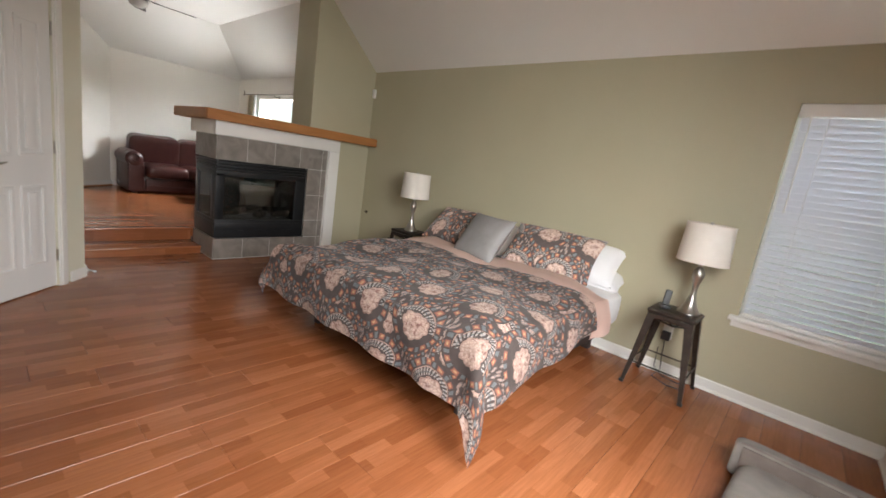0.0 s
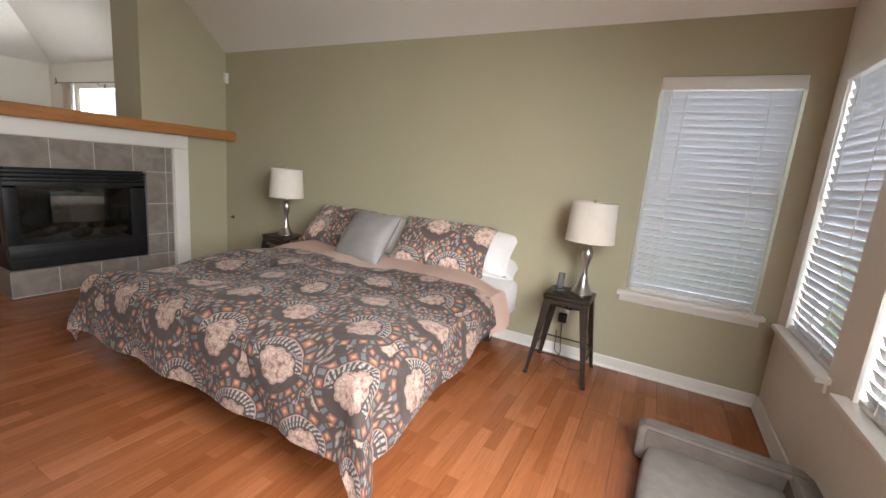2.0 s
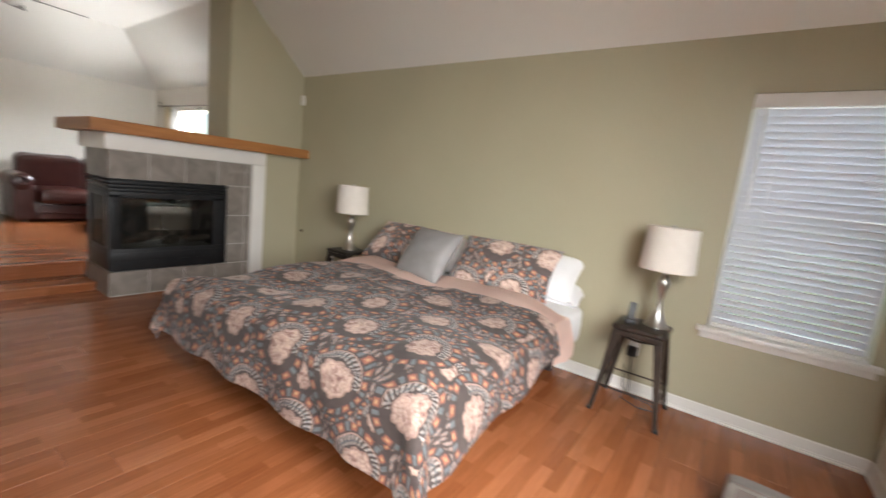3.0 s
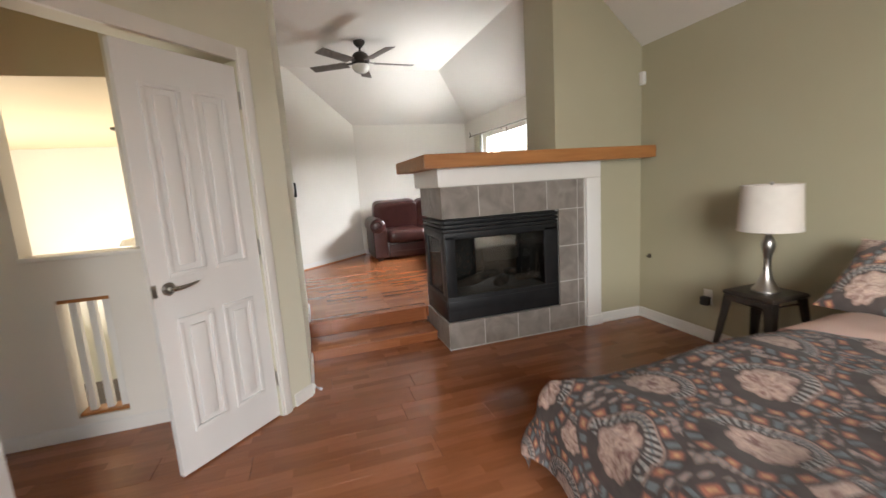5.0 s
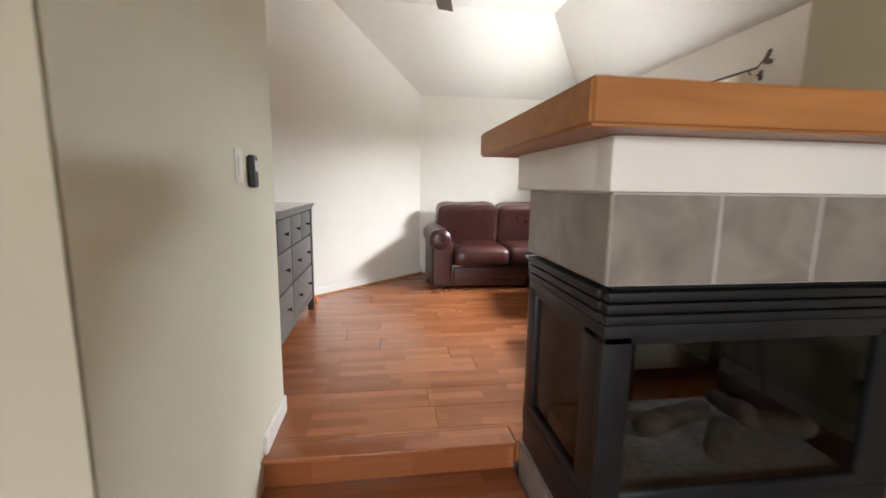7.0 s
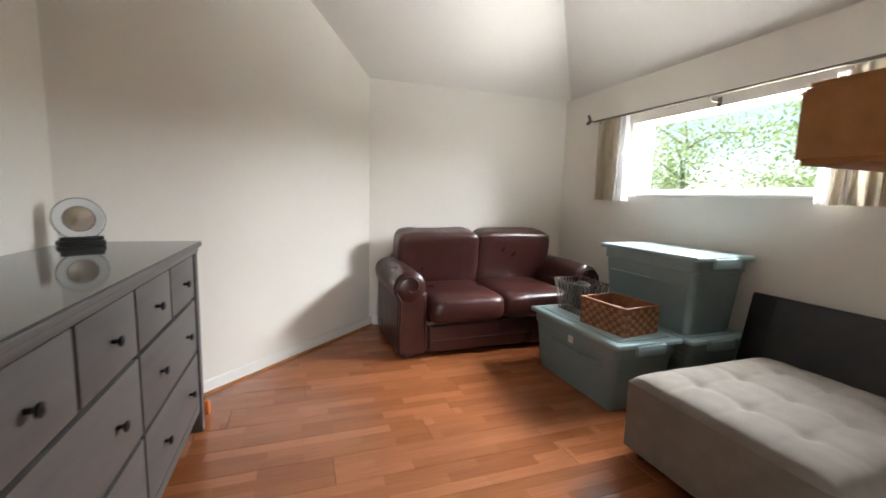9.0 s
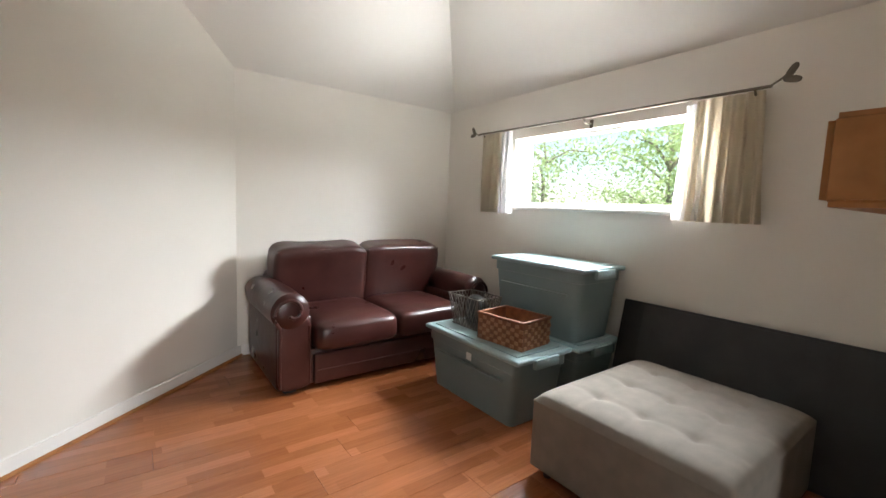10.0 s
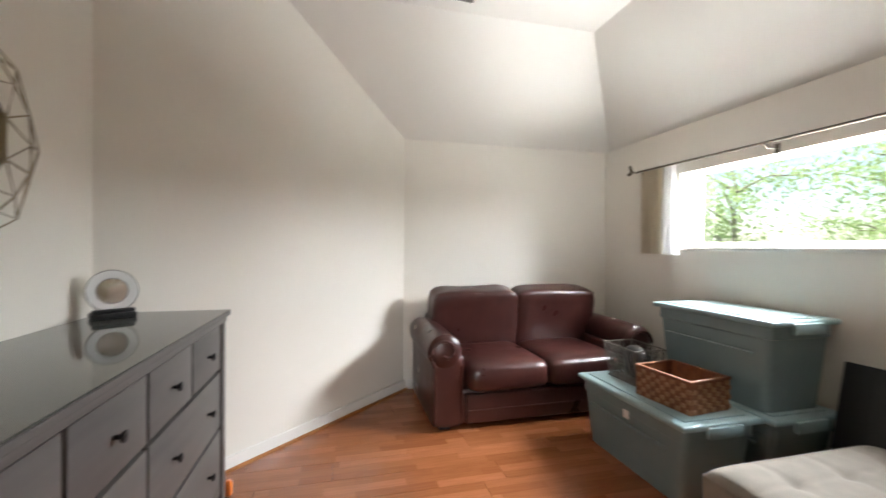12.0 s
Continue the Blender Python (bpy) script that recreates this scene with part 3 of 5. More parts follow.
def baseboard(x0, y0, x1, y1, z, inward, h=BB, mat=None, shoe=False):
    """Baseboard from point to point, its back on the wall; inward: the side it projects to."""
    a, b2 = Vector((x0, y0, 0)), Vector((x1, y1, 0))
    n = Vector((*inward, 0)).normalized() * 0.014
    bm = slab([(a.x, a.y, z), (b2.x, b2.y, z), (b2.x, b2.y, z + h), (a.x, a.y, z + h)], n)
    top = [e for e in bm.edges if all(abs(v.co.z - z - h) < 1e-4 for v in e.verts)]
    bmesh.ops.bevel(bm, geom=top, offset=0.006, segments=2, affect="EDGES")
    if shoe:
        a, b2 = a + n * 0.98, b2 + n * 0.98
        sm = slab([(a.x, a.y, z), (b2.x, b2.y, z), (b2.x, b2.y, z + 0.022), (a.x, a.y, z + 0.022)], n * 1.4)
        top = [e for e in sm.edges if all(abs(v.co.z - z - 0.022) < 1e-4 for v in e.verts)]
        bmesh.ops.bevel(sm, geom=top, offset=0.012, segments=3, affect="EDGES")
        bm = join(bm, sm)
    return structure("baseboard", bm, mat or WHITE, "white painted baseboard" if mat is None else "reddish shoe moulding strip", category="baseboard")


baseboard(-4.265, NB - 0.001, EAST - 0.015, NB - 0.001, 0, (0, -1), shoe=True)
baseboard(EAST - 0.001, -1.4, EAST - 0.001, NB - 0.015, 0, (-1, 0), shoe=True)
baseboard(-4.279, 3.62, -4.279, NB - 0.016, 0, (1, 0), shoe=True)
baseboard(-4.565, 1.101, -3.985, 1.101, 0, (0, 1))
baseboard(-5.24, 1.101, -4.90, 1.101, LAND, (0, 1))
baseboard(-3.97, 1.095, -3.86, 0.997, 0, (0.66, 0.75))
baseboard(-8.435, 2.045, -6.99, 0.502, LAND, (0.73, 0.68))
baseboard(WEST + 0.001, 2.06, WEST + 0.001, NS, LAND, (1, 0))
baseboard(WEST, NS - 0.001, -4.9, NS - 0.001, LAND, (0, -1))
baseboard(-8.425, 2.055, -6.98, 0.512, LAND, (0.73, 0.68), 0.018, OAK)
baseboard(-4.019, -0.9, -4.019, 0.9, 0, (1, 0))

# steps: risers and treads
for k, x in enumerate((-4.55, -4.88)):
    z0, z1 = (0.0, 0.085) if k == 0 else (0.085, LAND)
    riser = structure("step_riser", box(x - 0.02, x, 1.101, 2.155, z0, z1 - 0.02), FLOOR, "cherry laminate step riser", category="step")
    tread = structure("step_tread", box(x - 0.36 if k == 0 else x - 0.10, x + 0.022, 1.101, 2.155, z1 - 0.02, z1, 0.006), FLOOR, "cherry laminate tread with rounded nosing", smooth=True, category="step")


structure("step_tread", box(-4.979, -4.866, 2.158, NS, 0.12, LAND), FLOOR, "cherry laminate edge strip behind the hearth", category="step")


# ---- windows and blinds ----
def blind_window(name, axis, face, a0, a1, z0, z1, label, tilt):
    """Window unit in an opening: frame, glass, sill, and a slatted blind. Built along x with the room towards -y."""
    root = thing(name, 0, 0, 0, label=label, category="window")
    root["kind"] = "structure"
    w = a1 - a0
    f = None
    for x0, x1, za, zb in ((0, w, 0, 0.045), (0, w, z1 - z0 - 0.045, z1 - z0), (0, 0.04, 0.045, z1 - z0 - 0.045), (w - 0.04, w, 0.045, z1 - z0 - 0.045), (0.04, w - 0.04, (z1 - z0) / 2 - 0.02, (z1 - z0) / 2 + 0.02)):
        f = box(x0 + 0.001, x1 - 0.001, 0.10, 0.145, za + 0.001, zb - 0.001, 0.004, bm=f)
    part("window_frame", f, WHITE, root)
    g = part("pane", box(0.03, w - 0.03, 0.12, 0.124, 0.03, z1 - z0 - 0.03), GLASS, root, smooth=False)
    g.visible_shadow = False
    part("window_sill", box(-0.05, w + 0.05, -0.055, 0.10, -0.028, 0.002, 0.008), WHITE, root, "white painted window sill")
    part("apron", box(-0.03, w + 0.03, -0.014, -0.001, -0.075, -0.029, 0.004), WHITE, root)
    part("valance", box(0.004, w - 0.004, -0.012, 0.06, z1 - z0 - 0.085, z1 - z0 - 0.004, 0.01), WHITE, root, "white blind valance")
    h = z1 - z0 - 0.11
    n = int(h / 0.043)
    sm = box(0.022, w - 0.022, -0.024, 0.024, -0.0012, 0.0012)
    sme = bpy.data.meshes.new("slat")
    sm.to_mesh(sme)
    sm.free()
    sme.materials.append(SLAT)
    for k in range(n):
        s = new("slat", sme)
        s.parent = root
        s.matrix_basis = pose(0, 0.028, 0.045 + k * h / n, -tilt + random.uniform(-1.5, 1.5), random.uniform(-0.15, 0.15), 0)
    part("bottom_rail", box(0.02, w - 0.02, 0.008, 0.05, 0.006, 0.03, 0.006), WHITE, root)
    for x in (0.16, w - 0.16):
        part("ladder_cord", tube([(x, 0.004, 0.02), (x, 0.004, z1 - z0 - 0.06)], 0.0022, 6), WHITEF, root)
    part("tilt_wand", tube([(0.07, -0.006, z1 - z0 - 0.08), (0.075, -0.008, 0.75)], 0.004, 6), WHITE, root)
    root.matrix_basis = pose(a0, face, z0) if axis == "x" else pose(face, a1, z0, 0, 0, -90)
    return root


blind_window("window_1", "x", NB, 0.116, 0.88, 0.60, 2.05, "white window with half-closed slatted blind over a sill", 60)
blind_window("window_2", "y", EAST, 3.19, 3.90, 0.60, 2.05, "white side window with closed slatted blind", 67)
blind_window("window_3", "y", EAST, 2.20, 2.93, 0.60, 2.05, "white side window with closed slatted blind", 67)


def plain_window(name, x0, x1, z0, z1, y, depth, label):
    root = thing(name, x0, y, z0, label=label, category="window")
    root["kind"] = "structure"
    w, h = x1 - x0, z1 - z0
    f = None
    for a, b2, c, d in ((0, w, 0, 0.04), (0, w, h - 0.022, h), (0, 0.022, 0.04, h - 0.022), (w - 0.022, w, 0.04, h - 0.022)):
        f = box(a + 0.001, b2 - 0.001, depth - 0.05, depth, c + 0.001, d - 0.001, 0.005, bm=f)
    part("window_frame", f, WHITE, root, "white vinyl frame")
    g = part("pane", box(0.015, w - 0.015, depth - 0.03, depth - 0.026, 0.015, h - 0.015), GLASS, root, smooth=False)
    g.visible_shadow = False
    part("window_sill", box(0.001, w - 0.001, -0.02, depth - 0.05, -0.022, 0.003, 0.006), WHITE, root, "white sill board")
    return root


plain_window("window_4", -7.51, -6.05, 1.46, 2.03, NS, 0.13, "wide white horizontal window looking onto trees")
# window added out of view so the fill lamp can shine in
w5 = plain_window("added_window_5", 0.0, 1.5, 0.45, 2.1, 0.0, 0.13, "white window added out of view to admit fill light")
w5.matrix_basis = pose(EAST, 1.95, 0.45, 0, 0, -90)
# arched stairwell window: head piece over a rectangular light
aw = thing("window_6", -7.5, -0.90, 0.86, label="arched stairwell window with white frame", category="window")
aw["kind"] = "structure"
arch = bmesh.new()
N = 16
pts = [(0.85 * k / N, 0.72 + 0.17 * math.sin(math.pi * k / N)) for k in range(N + 1)]
for (u0, v0), (u1, v1) in zip(pts, pts[1:]):
    arch.faces.new([arch.verts.new(p) for p in ((-0.08, u0, v0), (-0.08, u1, v1), (-0.08, u1, 0.90), (-0.08, u0, 0.90))])
ex = bmesh.ops.extrude_face_region(arch, geom=arch.faces[:])
bmesh.ops.translate(arch, verts=[v for v in ex["geom"] if isinstance(v, bmesh.types.BMVert)], vec=(0.07, 0, 0))
part("arch_head", arch, CREAM, aw, smooth=False)
fr = box(-0.1, -0.05, 0.001, 0.04, 0.001, 0.85)
fr = box(-0.1, -0.05, 0.81, 0.849, 0.001, 0.85, bm=fr)
fr = box(-0.1, -0.05, 0.04, 0.81, 0.001, 0.04, bm=fr)
part("window_frame", fr, WHITE, aw)
g = part("pane", box(-0.09, -0.086, 0.03, 0.82, 0.03, 0.88), GLASS, aw, smooth=False)
g.visible_shadow = False


# ---- doors ----
def door_leaf(name, label, mirrored=False):
    """A four-panel door leaf, hinge at x = 0, face towards +y."""
    root = thing(name, 0, 0, 0, label=label, category="door")
    root["kind"] = "structure"
    W, H, T = 0.585, 2.02, 0.035
    bm = box(0, W, -T, 0, 0.008, H, 0.002)
    part("leaf", bm, DOORP, root, smooth=False)
    for x0, x1 in ((0.085, 0.265), (0.32, 0.50)):
        for z0, z1 in ((0.20, 0.78), (0.98, 1.86)):
            for s in (0, -T):
                o = 1 if s == 0 else -1
                fr = None
                y0, y1 = sorted((s, s + o * 0.013))
                for a, b2, c, d in ((x0, x1, z0, z0 + 0.022), (x0, x1, z1 - 0.022, z1), (x0, x0 + 0.022, z0 + 0.022, z1 - 0.022), (x1 - 0.022, x1, z0 + 0.022, z1 - 0.022)):
                    fr = box(a, b2, y0, y1, c, d, 0.004, bm=fr)
                fr = box(x0 + 0.05, x1 - 0.05, y0, y1, z0 + 0.05, z1 - 0.05, 0.008, bm=fr)
                part("panel", fr, DOORP, root)
    part("handle_rose", moved(lathe([(0, 0), (0.03, 0), (0.032, 0.006), (0.024, 0.014), (0, 0.014)], 20), pose(W - 0.07, 0, 0.93, -90)), NICKEL, root, "brushed nickel rose")
    part("door_handle", tube([(W - 0.07, 0.01, 0.93), (W - 0.07, 0.05, 0.93), (W - 0.10, 0.055, 0.932), (W - 0.14, 0.055, 0.936), (W - 0.185, 0.055, 0.945)], [0.011, 0.011, 0.010, 0.008, 0.004], 10), NICKEL, root, "brushed nickel lever")
    part("strike_plate", box(W - 0.02, W + 0.001, -0.008, 0.0015, 0.90, 0.96, 0.001), NICKEL, root)
    for z in (0.2, 1.0, 1.8):
        part("hinge", tube([(-0.006, 0.006, z), (-0.006, 0.006, z + 0.09)], 0.007, 8), NICKEL, root)
    return root


d1 = door_leaf("door_1", "white four-panel door leaf, closed")
d1.matrix_basis = DM @ pose(0.275, -0.01, 0, 0, 0, -3)
d2 = copy_thing(d1, pose(-2.885, 0.165, 0, 0, 0, -9))
d2.name = "door_2"
d2["label"] = "white four-panel door leaf swung open into the room"


def casing(name, x0, x1, z0, z1):
    bm = box(x0, x1, 0.001, 0.016, z0, z1, 0.004)
    bm = box(x0 + 0.012, x1 - 0.012, 0.014, 0.024, z0, z1, 0.004, bm=bm)
    structure(name, moved(bm, DM), WHITE, "white moulded door casing", smooth=True, category="trim")


casing("trim_casing", 0.195, 0.27, 0, 2.12)
casing("trim_casing", 1.47, 1.545, 0, 2.12)
casing("trim_casing", 0.27, 1.47, 2.045, 2.12)

# hall balusters
for y in (-0.13, -0.045, 0.03):
    b2 = box(-4.10, -4.06, y - 0.018, y + 0.018, 0.12, 0.825, 0.004)
    structure("trim_baluster", b2, WHITE, "white square baluster in the half wall", category="trim")
structure("trim_rail", box(-4.13, -4.03, -0.187, 0.063, 0.802, 0.823, 0.004), OAK, "oak rail over the balusters", category="trim")
structure("trim_rail", box(-4.13, -4.03, -0.187, 0.063, 0.122, 0.14, 0.004), OAK, "oak rail under the balusters", category="trim")

pend = thing("pendant_light", -6.0, -0.43, 2.05, label="dark bronze pendant lamp on a long stem in the stairwell", category="lamp")
part("canopy", lathe([(0, 0), (0.06, -0.002), (0.055, -0.02), (0.012, -0.035), (0, -0.035)]), BRONZE, pend)
part("stem", tube([(0, 0, -0.03), (0, 0, -1.06)], 0.008), BRONZE, pend)
part("bowl", lathe([(0.01, -1.04), (0.12, -1.06), (0.15, -1.11), (0.08, -1.19), (0, -1.21)]), FROST, pend)


# ---- fireplace ----
fp = thing("fireplace", 0, 0, 0, label="three-sided gas fireplace with grey tile surround and white trim", category="fireplace")
FX0, FX1, FY0, FY1 = -4.262, -4.86, 2.178, 3.19      # firebox
FZ0, FZ1 = 0.232, 1.05
X1, Y0, TY = -4.252, 2.17, 3.45
core = box(-4.86, X1 - 0.002, Y0 + 0.002, 3.588, -0.02, FZ0 - 0.012)
core = box(-4.86, X1 - 0.002, Y0 + 0.002, 3.588, FZ1 + 0.012, 1.44, bm=core)
core = box(-4.86, X1 - 0.002, FY1 + 0.012, 3.588, FZ0 - 0.012, FZ1 + 0.012, bm=core)
part("core", core, GROUT, fp, "grouted backing", smooth=False)
# white trim: frieze all round and upright
part("frieze", box(X1 - 0.05, X1 + 0.024, Y0 - 0.024, 3.605, 1.308, 1.445, 0.006), WHITE, fp, "white painted frieze board")
part("frieze_end", box(-4.955, X1 - 0.051, Y0 - 0.024, Y0 + 0.05, 1.308, 1.445, 0.006), WHITE, fp, "white painted frieze board")
part("upright", box(-4.30, X1 + 0.024, TY + 0.012, 3.605, 0.09, 1.307, 0.006), WHITE, fp, "white painted upright")
part("plinth", box(-4.30, X1 + 0.034, TY + 0.002, 3.615, 0.0, 0.089, 0.006), WHITE, fp)
# black metal firebox shell
part("floor_pan", box(FX1, FX0 - 0.03, FY0 + 0.03, FY1, FZ0 - 0.01, FZ0 + 0.10), BLACK, fp, smooth=False)
part("hood", box(FX1, FX0 - 0.03, FY0 + 0.03, FY1, FZ1 - 0.12, FZ1 + 0.01), BLACK, fp, smooth=False)
part("side_panel", box(FX1, FX0 - 0.03, FY1 - 0.04, FY1 + 0.01, FZ0 + 0.10, FZ1 - 0.12), REFRACT, fp, "soot-dark firebrick side", smooth=False)
part("back_panel", box(FX1, FX1 + 0.03, FY0 + 0.06, 2.62, FZ0 + 0.10, FZ1 - 0.12), REFRACT, fp, smooth=False)
for y in (2.62, 3.10):
    part("post", box(FX1, FX1 + 0.035, y, y + 0.04, FZ0 + 0.10, FZ1 - 0.12, 0.003), BLACK, fp)


def face_frame(y0, y1, m):
    """Black face: top louvres, uprights and bottom panel round a glass, along y, facing +x."""
    bm = box(-0.03, 0, y0, y1, FZ0, FZ0 + 0.20, 0.004)
    bm = box(-0.03, 0, y0, y0 + 0.085, FZ0 + 0.20, FZ1 - 0.13, 0.004, bm=bm)
    bm = box(-0.03, 0, y1 - 0.13 if y1 - y0 > 0.8 else y1 - 0.08, y1, FZ0 + 0.20, FZ1 - 0.13, 0.004, bm=bm)
    bm = box(-0.03, 0, y0, y1, FZ1 - 0.155, FZ1 - 0.10, 0.004, bm=bm)
    part("face_frame", moved(bm, m), BLACK, fp)
    for k in range(3):
        z = FZ1 - 0.098 + k * 0.033
        part("louvre", moved(box(-0.026, 0.004 + 0.003 * k, y0, y1, z, z + 0.026, 0.006), m), BLACK, fp)
    part("bottom_louvre", moved(box(-0.02, 0.004, y0, y1, FZ0 + 0.085, FZ0 + 0.165, 0.006), m), BLACK, fp)
    gl = part("glass", moved(box(-0.016, -0.012, y0 + 0.08, y1 - 0.07, FZ0 + 0.19, FZ1 - 0.14), m), FIREGLASS, fp, "smoked fire glass", smooth=False)
    gl.visible_shadow = False


face_frame(FY0, FY1, pose(FX0 + 0.004, 0, 0))
face_frame(-FX0 + 0.03, 4.85, Matrix(((0, -1, 0, 0), (-1, 0, 0, FY0), (0, 0, 1, 0), (0, 0, 0, 1))))
part("ember_bed", box(FX1 + 0.06, FX0 - 0.06, FY0 + 0.08, FY1 - 0.08, FZ0 + 0.10, FZ0 + 0.19, 0.03), EMBER, fp, "pale ash and ember bed")
for k in range(5):
    a = puff(0.34 - 0.03 * k, 0.075, 0.075, 0.8, 0.5, 18, 12, 0.03, k * 3.1)
    part("log", moved(a, pose(-4.55 + 0.06 * (k % 3), 2.45 + 0.14 * k, FZ0 + 0.24 + 0.05 * (k % 2), 0, 8 * (k - 2), 60 + 37 * k)), LOG, fp, "charred ceramic log")

mantel = thing("mantel", 0, 0, 0, label="thick orange oak mantel shelf on the fireplace", category="mantel")
mb = prism([(-4.10, 2.018), (-4.10, NB - 0.002), (-4.279, NB - 0.002), (-4.279, 3.198), (-5.105, 3.198), (-5.105, 2.018)], 1.4455, 1.546)
bmesh.ops.bevel(mb, geom=mb.edges[:], offset=0.008, segments=3, affect="EDGES")
part("shelf", mb, OAK, mantel)

# ---- bed ----
bed = thing("bed", -1.53, 3.05, 0, label="king bed with peach sheet and white mattress on a dark base", category="bed")
part("base", box(-0.84, 0.78, -0.86, 1.0, 0.12, 0.30, 0.02), BEDBASE, bed, "dark box base")
for x in (-0.76, 0.70):
    for y in (-0.78, 0.9):
        part("leg", box(x - 0.03, x + 0.03, y - 0.03, y + 0.03, 0, 0.125, 0.004), BEDBASE, bed)
part("mattress", moved(puff(1.84, 2.00, 0.28, 0.25, 0.16, 64, 18), pose(0, 0.0, 0.42)), WHITEF, bed, "white covered mattress")


def drape(x0, x1, y0, y1, top, over_w, over_e, over_s, mat, seed, rise=0.0, n=110, mdepth=0.011):
    """Cloth laid over a block: hangs over west, east and foot edges, corners falling to points."""
    bm = bmesh.new()
    lay = bm.loops.layers.uv.new("UVMap")
    cx0, cx1, cy0, cy1 = x0 - over_w, x1 + over_e, y0 - over_s, y1
    grid, flat = [], []
    R = 0.07
    for j in range(n + 1):
        row = []
        for i in range(n + 1):
            b2 = cy0 + (cy1 - cy0) * j / n
            hem = cx1 - rise * min(max((b2 - y0) / (y1 - y0), 0), 1)
            a = cx0 + (hem - cx0) * i / n
            ex = max(x0 - a, 0, a - x1)
            ey = max(y0 - b2, 0)
            sx = -1 if a < x0 else 1
            d = math.hypot(ex, ey)
            puffy = 0.012 + 0.04 * noise.noise(Vector((a * 2.3 + seed, b2 * 2.3, 0))) + 0.014 * noise.noise(Vector((a * 7 + seed, b2 * 7, 3)))
            if d < 1e-6:
                inset = min(a - x0, x1 - a, b2 - y0)
                z = top + puffy - 0.045 * math.exp(-inset / 0.09)
                p = Vector((a, b2, z))
            else:
                ang = math.atan2(ey, ex)
                out = R * (1 - math.exp(-d / R)) + 0.05 * d
                fold = 0.014 * math.sin((a + b2) * 13 + seed + 2 * noise.noise(Vector((a * 3, b2 * 3, seed)))) * min(d / 0.3, 1)
                out += fold
                if ex > 0 and ey > 0:
                    out += 0.06 * math.sin(2 * ang) * min(d / 0.4, 1)
                drop = 0.045 + max(0, d - 0.55 * R) * (0.985)
                if ey > 0:
                    drop *= 1 + (0.12 if sx > 0 else -0.22) * math.sin(2 * ang)
                z = max(top - drop + 0.5 * puffy, 0.012 + 0.01 * noise.noise(Vector((a * 9, b2 * 9, 0))))
                p = Vector((max(x0, min(x1, a)) + sx * out * math.cos(ang) * (ex > 0), max(y0, b2) - out * math.sin(ang) * (ey > 0), z))
            row.append(bm.verts.new(p))
            flat.append((a, b2))
        grid.append(row)
    bm.verts.index_update()
    for j in range(n):
        for i in range(n):
            fc = bm.faces.new((grid[j][i], grid[j][i + 1], grid[j + 1][i + 1], grid[j + 1][i]))
            for lp in fc.loops:
                lp[lay].uv = flat[lp.vert.index]
    ex = bmesh.ops.solidify(bm, geom=bm.faces[:], thickness=mdepth)
    return bm


qu = drape(-2.45, -0.62, 2.02, 3.24, 0.615, 0.42, 0.36, 0.35, FLORAL, 2.0, rise=0.15)
tagged(obj("comforter", qu, FLORAL, True), "grey floral medallion comforter spread over the bed, hanging unevenly", "comforter")
sh = drape(-2.46, -0.63, 3.19, 3.52, 0.622, 0.10, 0.30, 0.0, PINK, 5.0, n=60)
tagged(obj("folded_sheet", sh, PINK, True), "peach sheet folded back over the comforter edge", "sheet")


def bed_pillow(x, y, z, w, h, t, tilt, rz, mat, seed, name, label, group=""):
    ob = tagged(obj(name, pillow(w, h, t, seed=seed), mat, True), label, "pillow", group)
    ob.matrix_basis = pose(x, y, z, -tilt, 0, rz)
    return ob


FS = "floral pillow sham leaning against the white pillows"
bed_pillow(-1.19, 3.55, 0.60, 0.80, 0.46, 0.20, 44, 4, FLORAL, 1.3, "floral_pillow", FS, "floral pillows")
bed_pillow(-2.20, 3.58, 0.60, 0.82, 0.45, 0.20, 46, -3, FLORAL, 4.1, "floral_pillow", FS, "floral pillows")
bed_pillow(-1.72, 3.29, 0.60, 0.47, 0.45, 0.17, 36, -8, GREYF, 7.0, "throw_pillow", "plain grey satin square throw pillow")
WP = "white bed pillow behind the floral sham"
bed_pillow(-1.07, 3.80, 0.58, 0.76, 0.42, 0.22, 48, 2, WHITEF, 2.2, "white_pillow", WP, "white pillows")
bed_pillow(-2.10, 3.82, 0.58, 0.78, 0.40, 0.22, 48, 0, WHITEF, 3.2, "white_pillow", WP, "white pillows")
bed_pillow(-1.04, 3.82, 0.56, 0.80, 0.40, 0.2, 80, 3, WHITEF, 5.2, "white_pillow", "white bed pillow lying flat under the others", "white pillows")


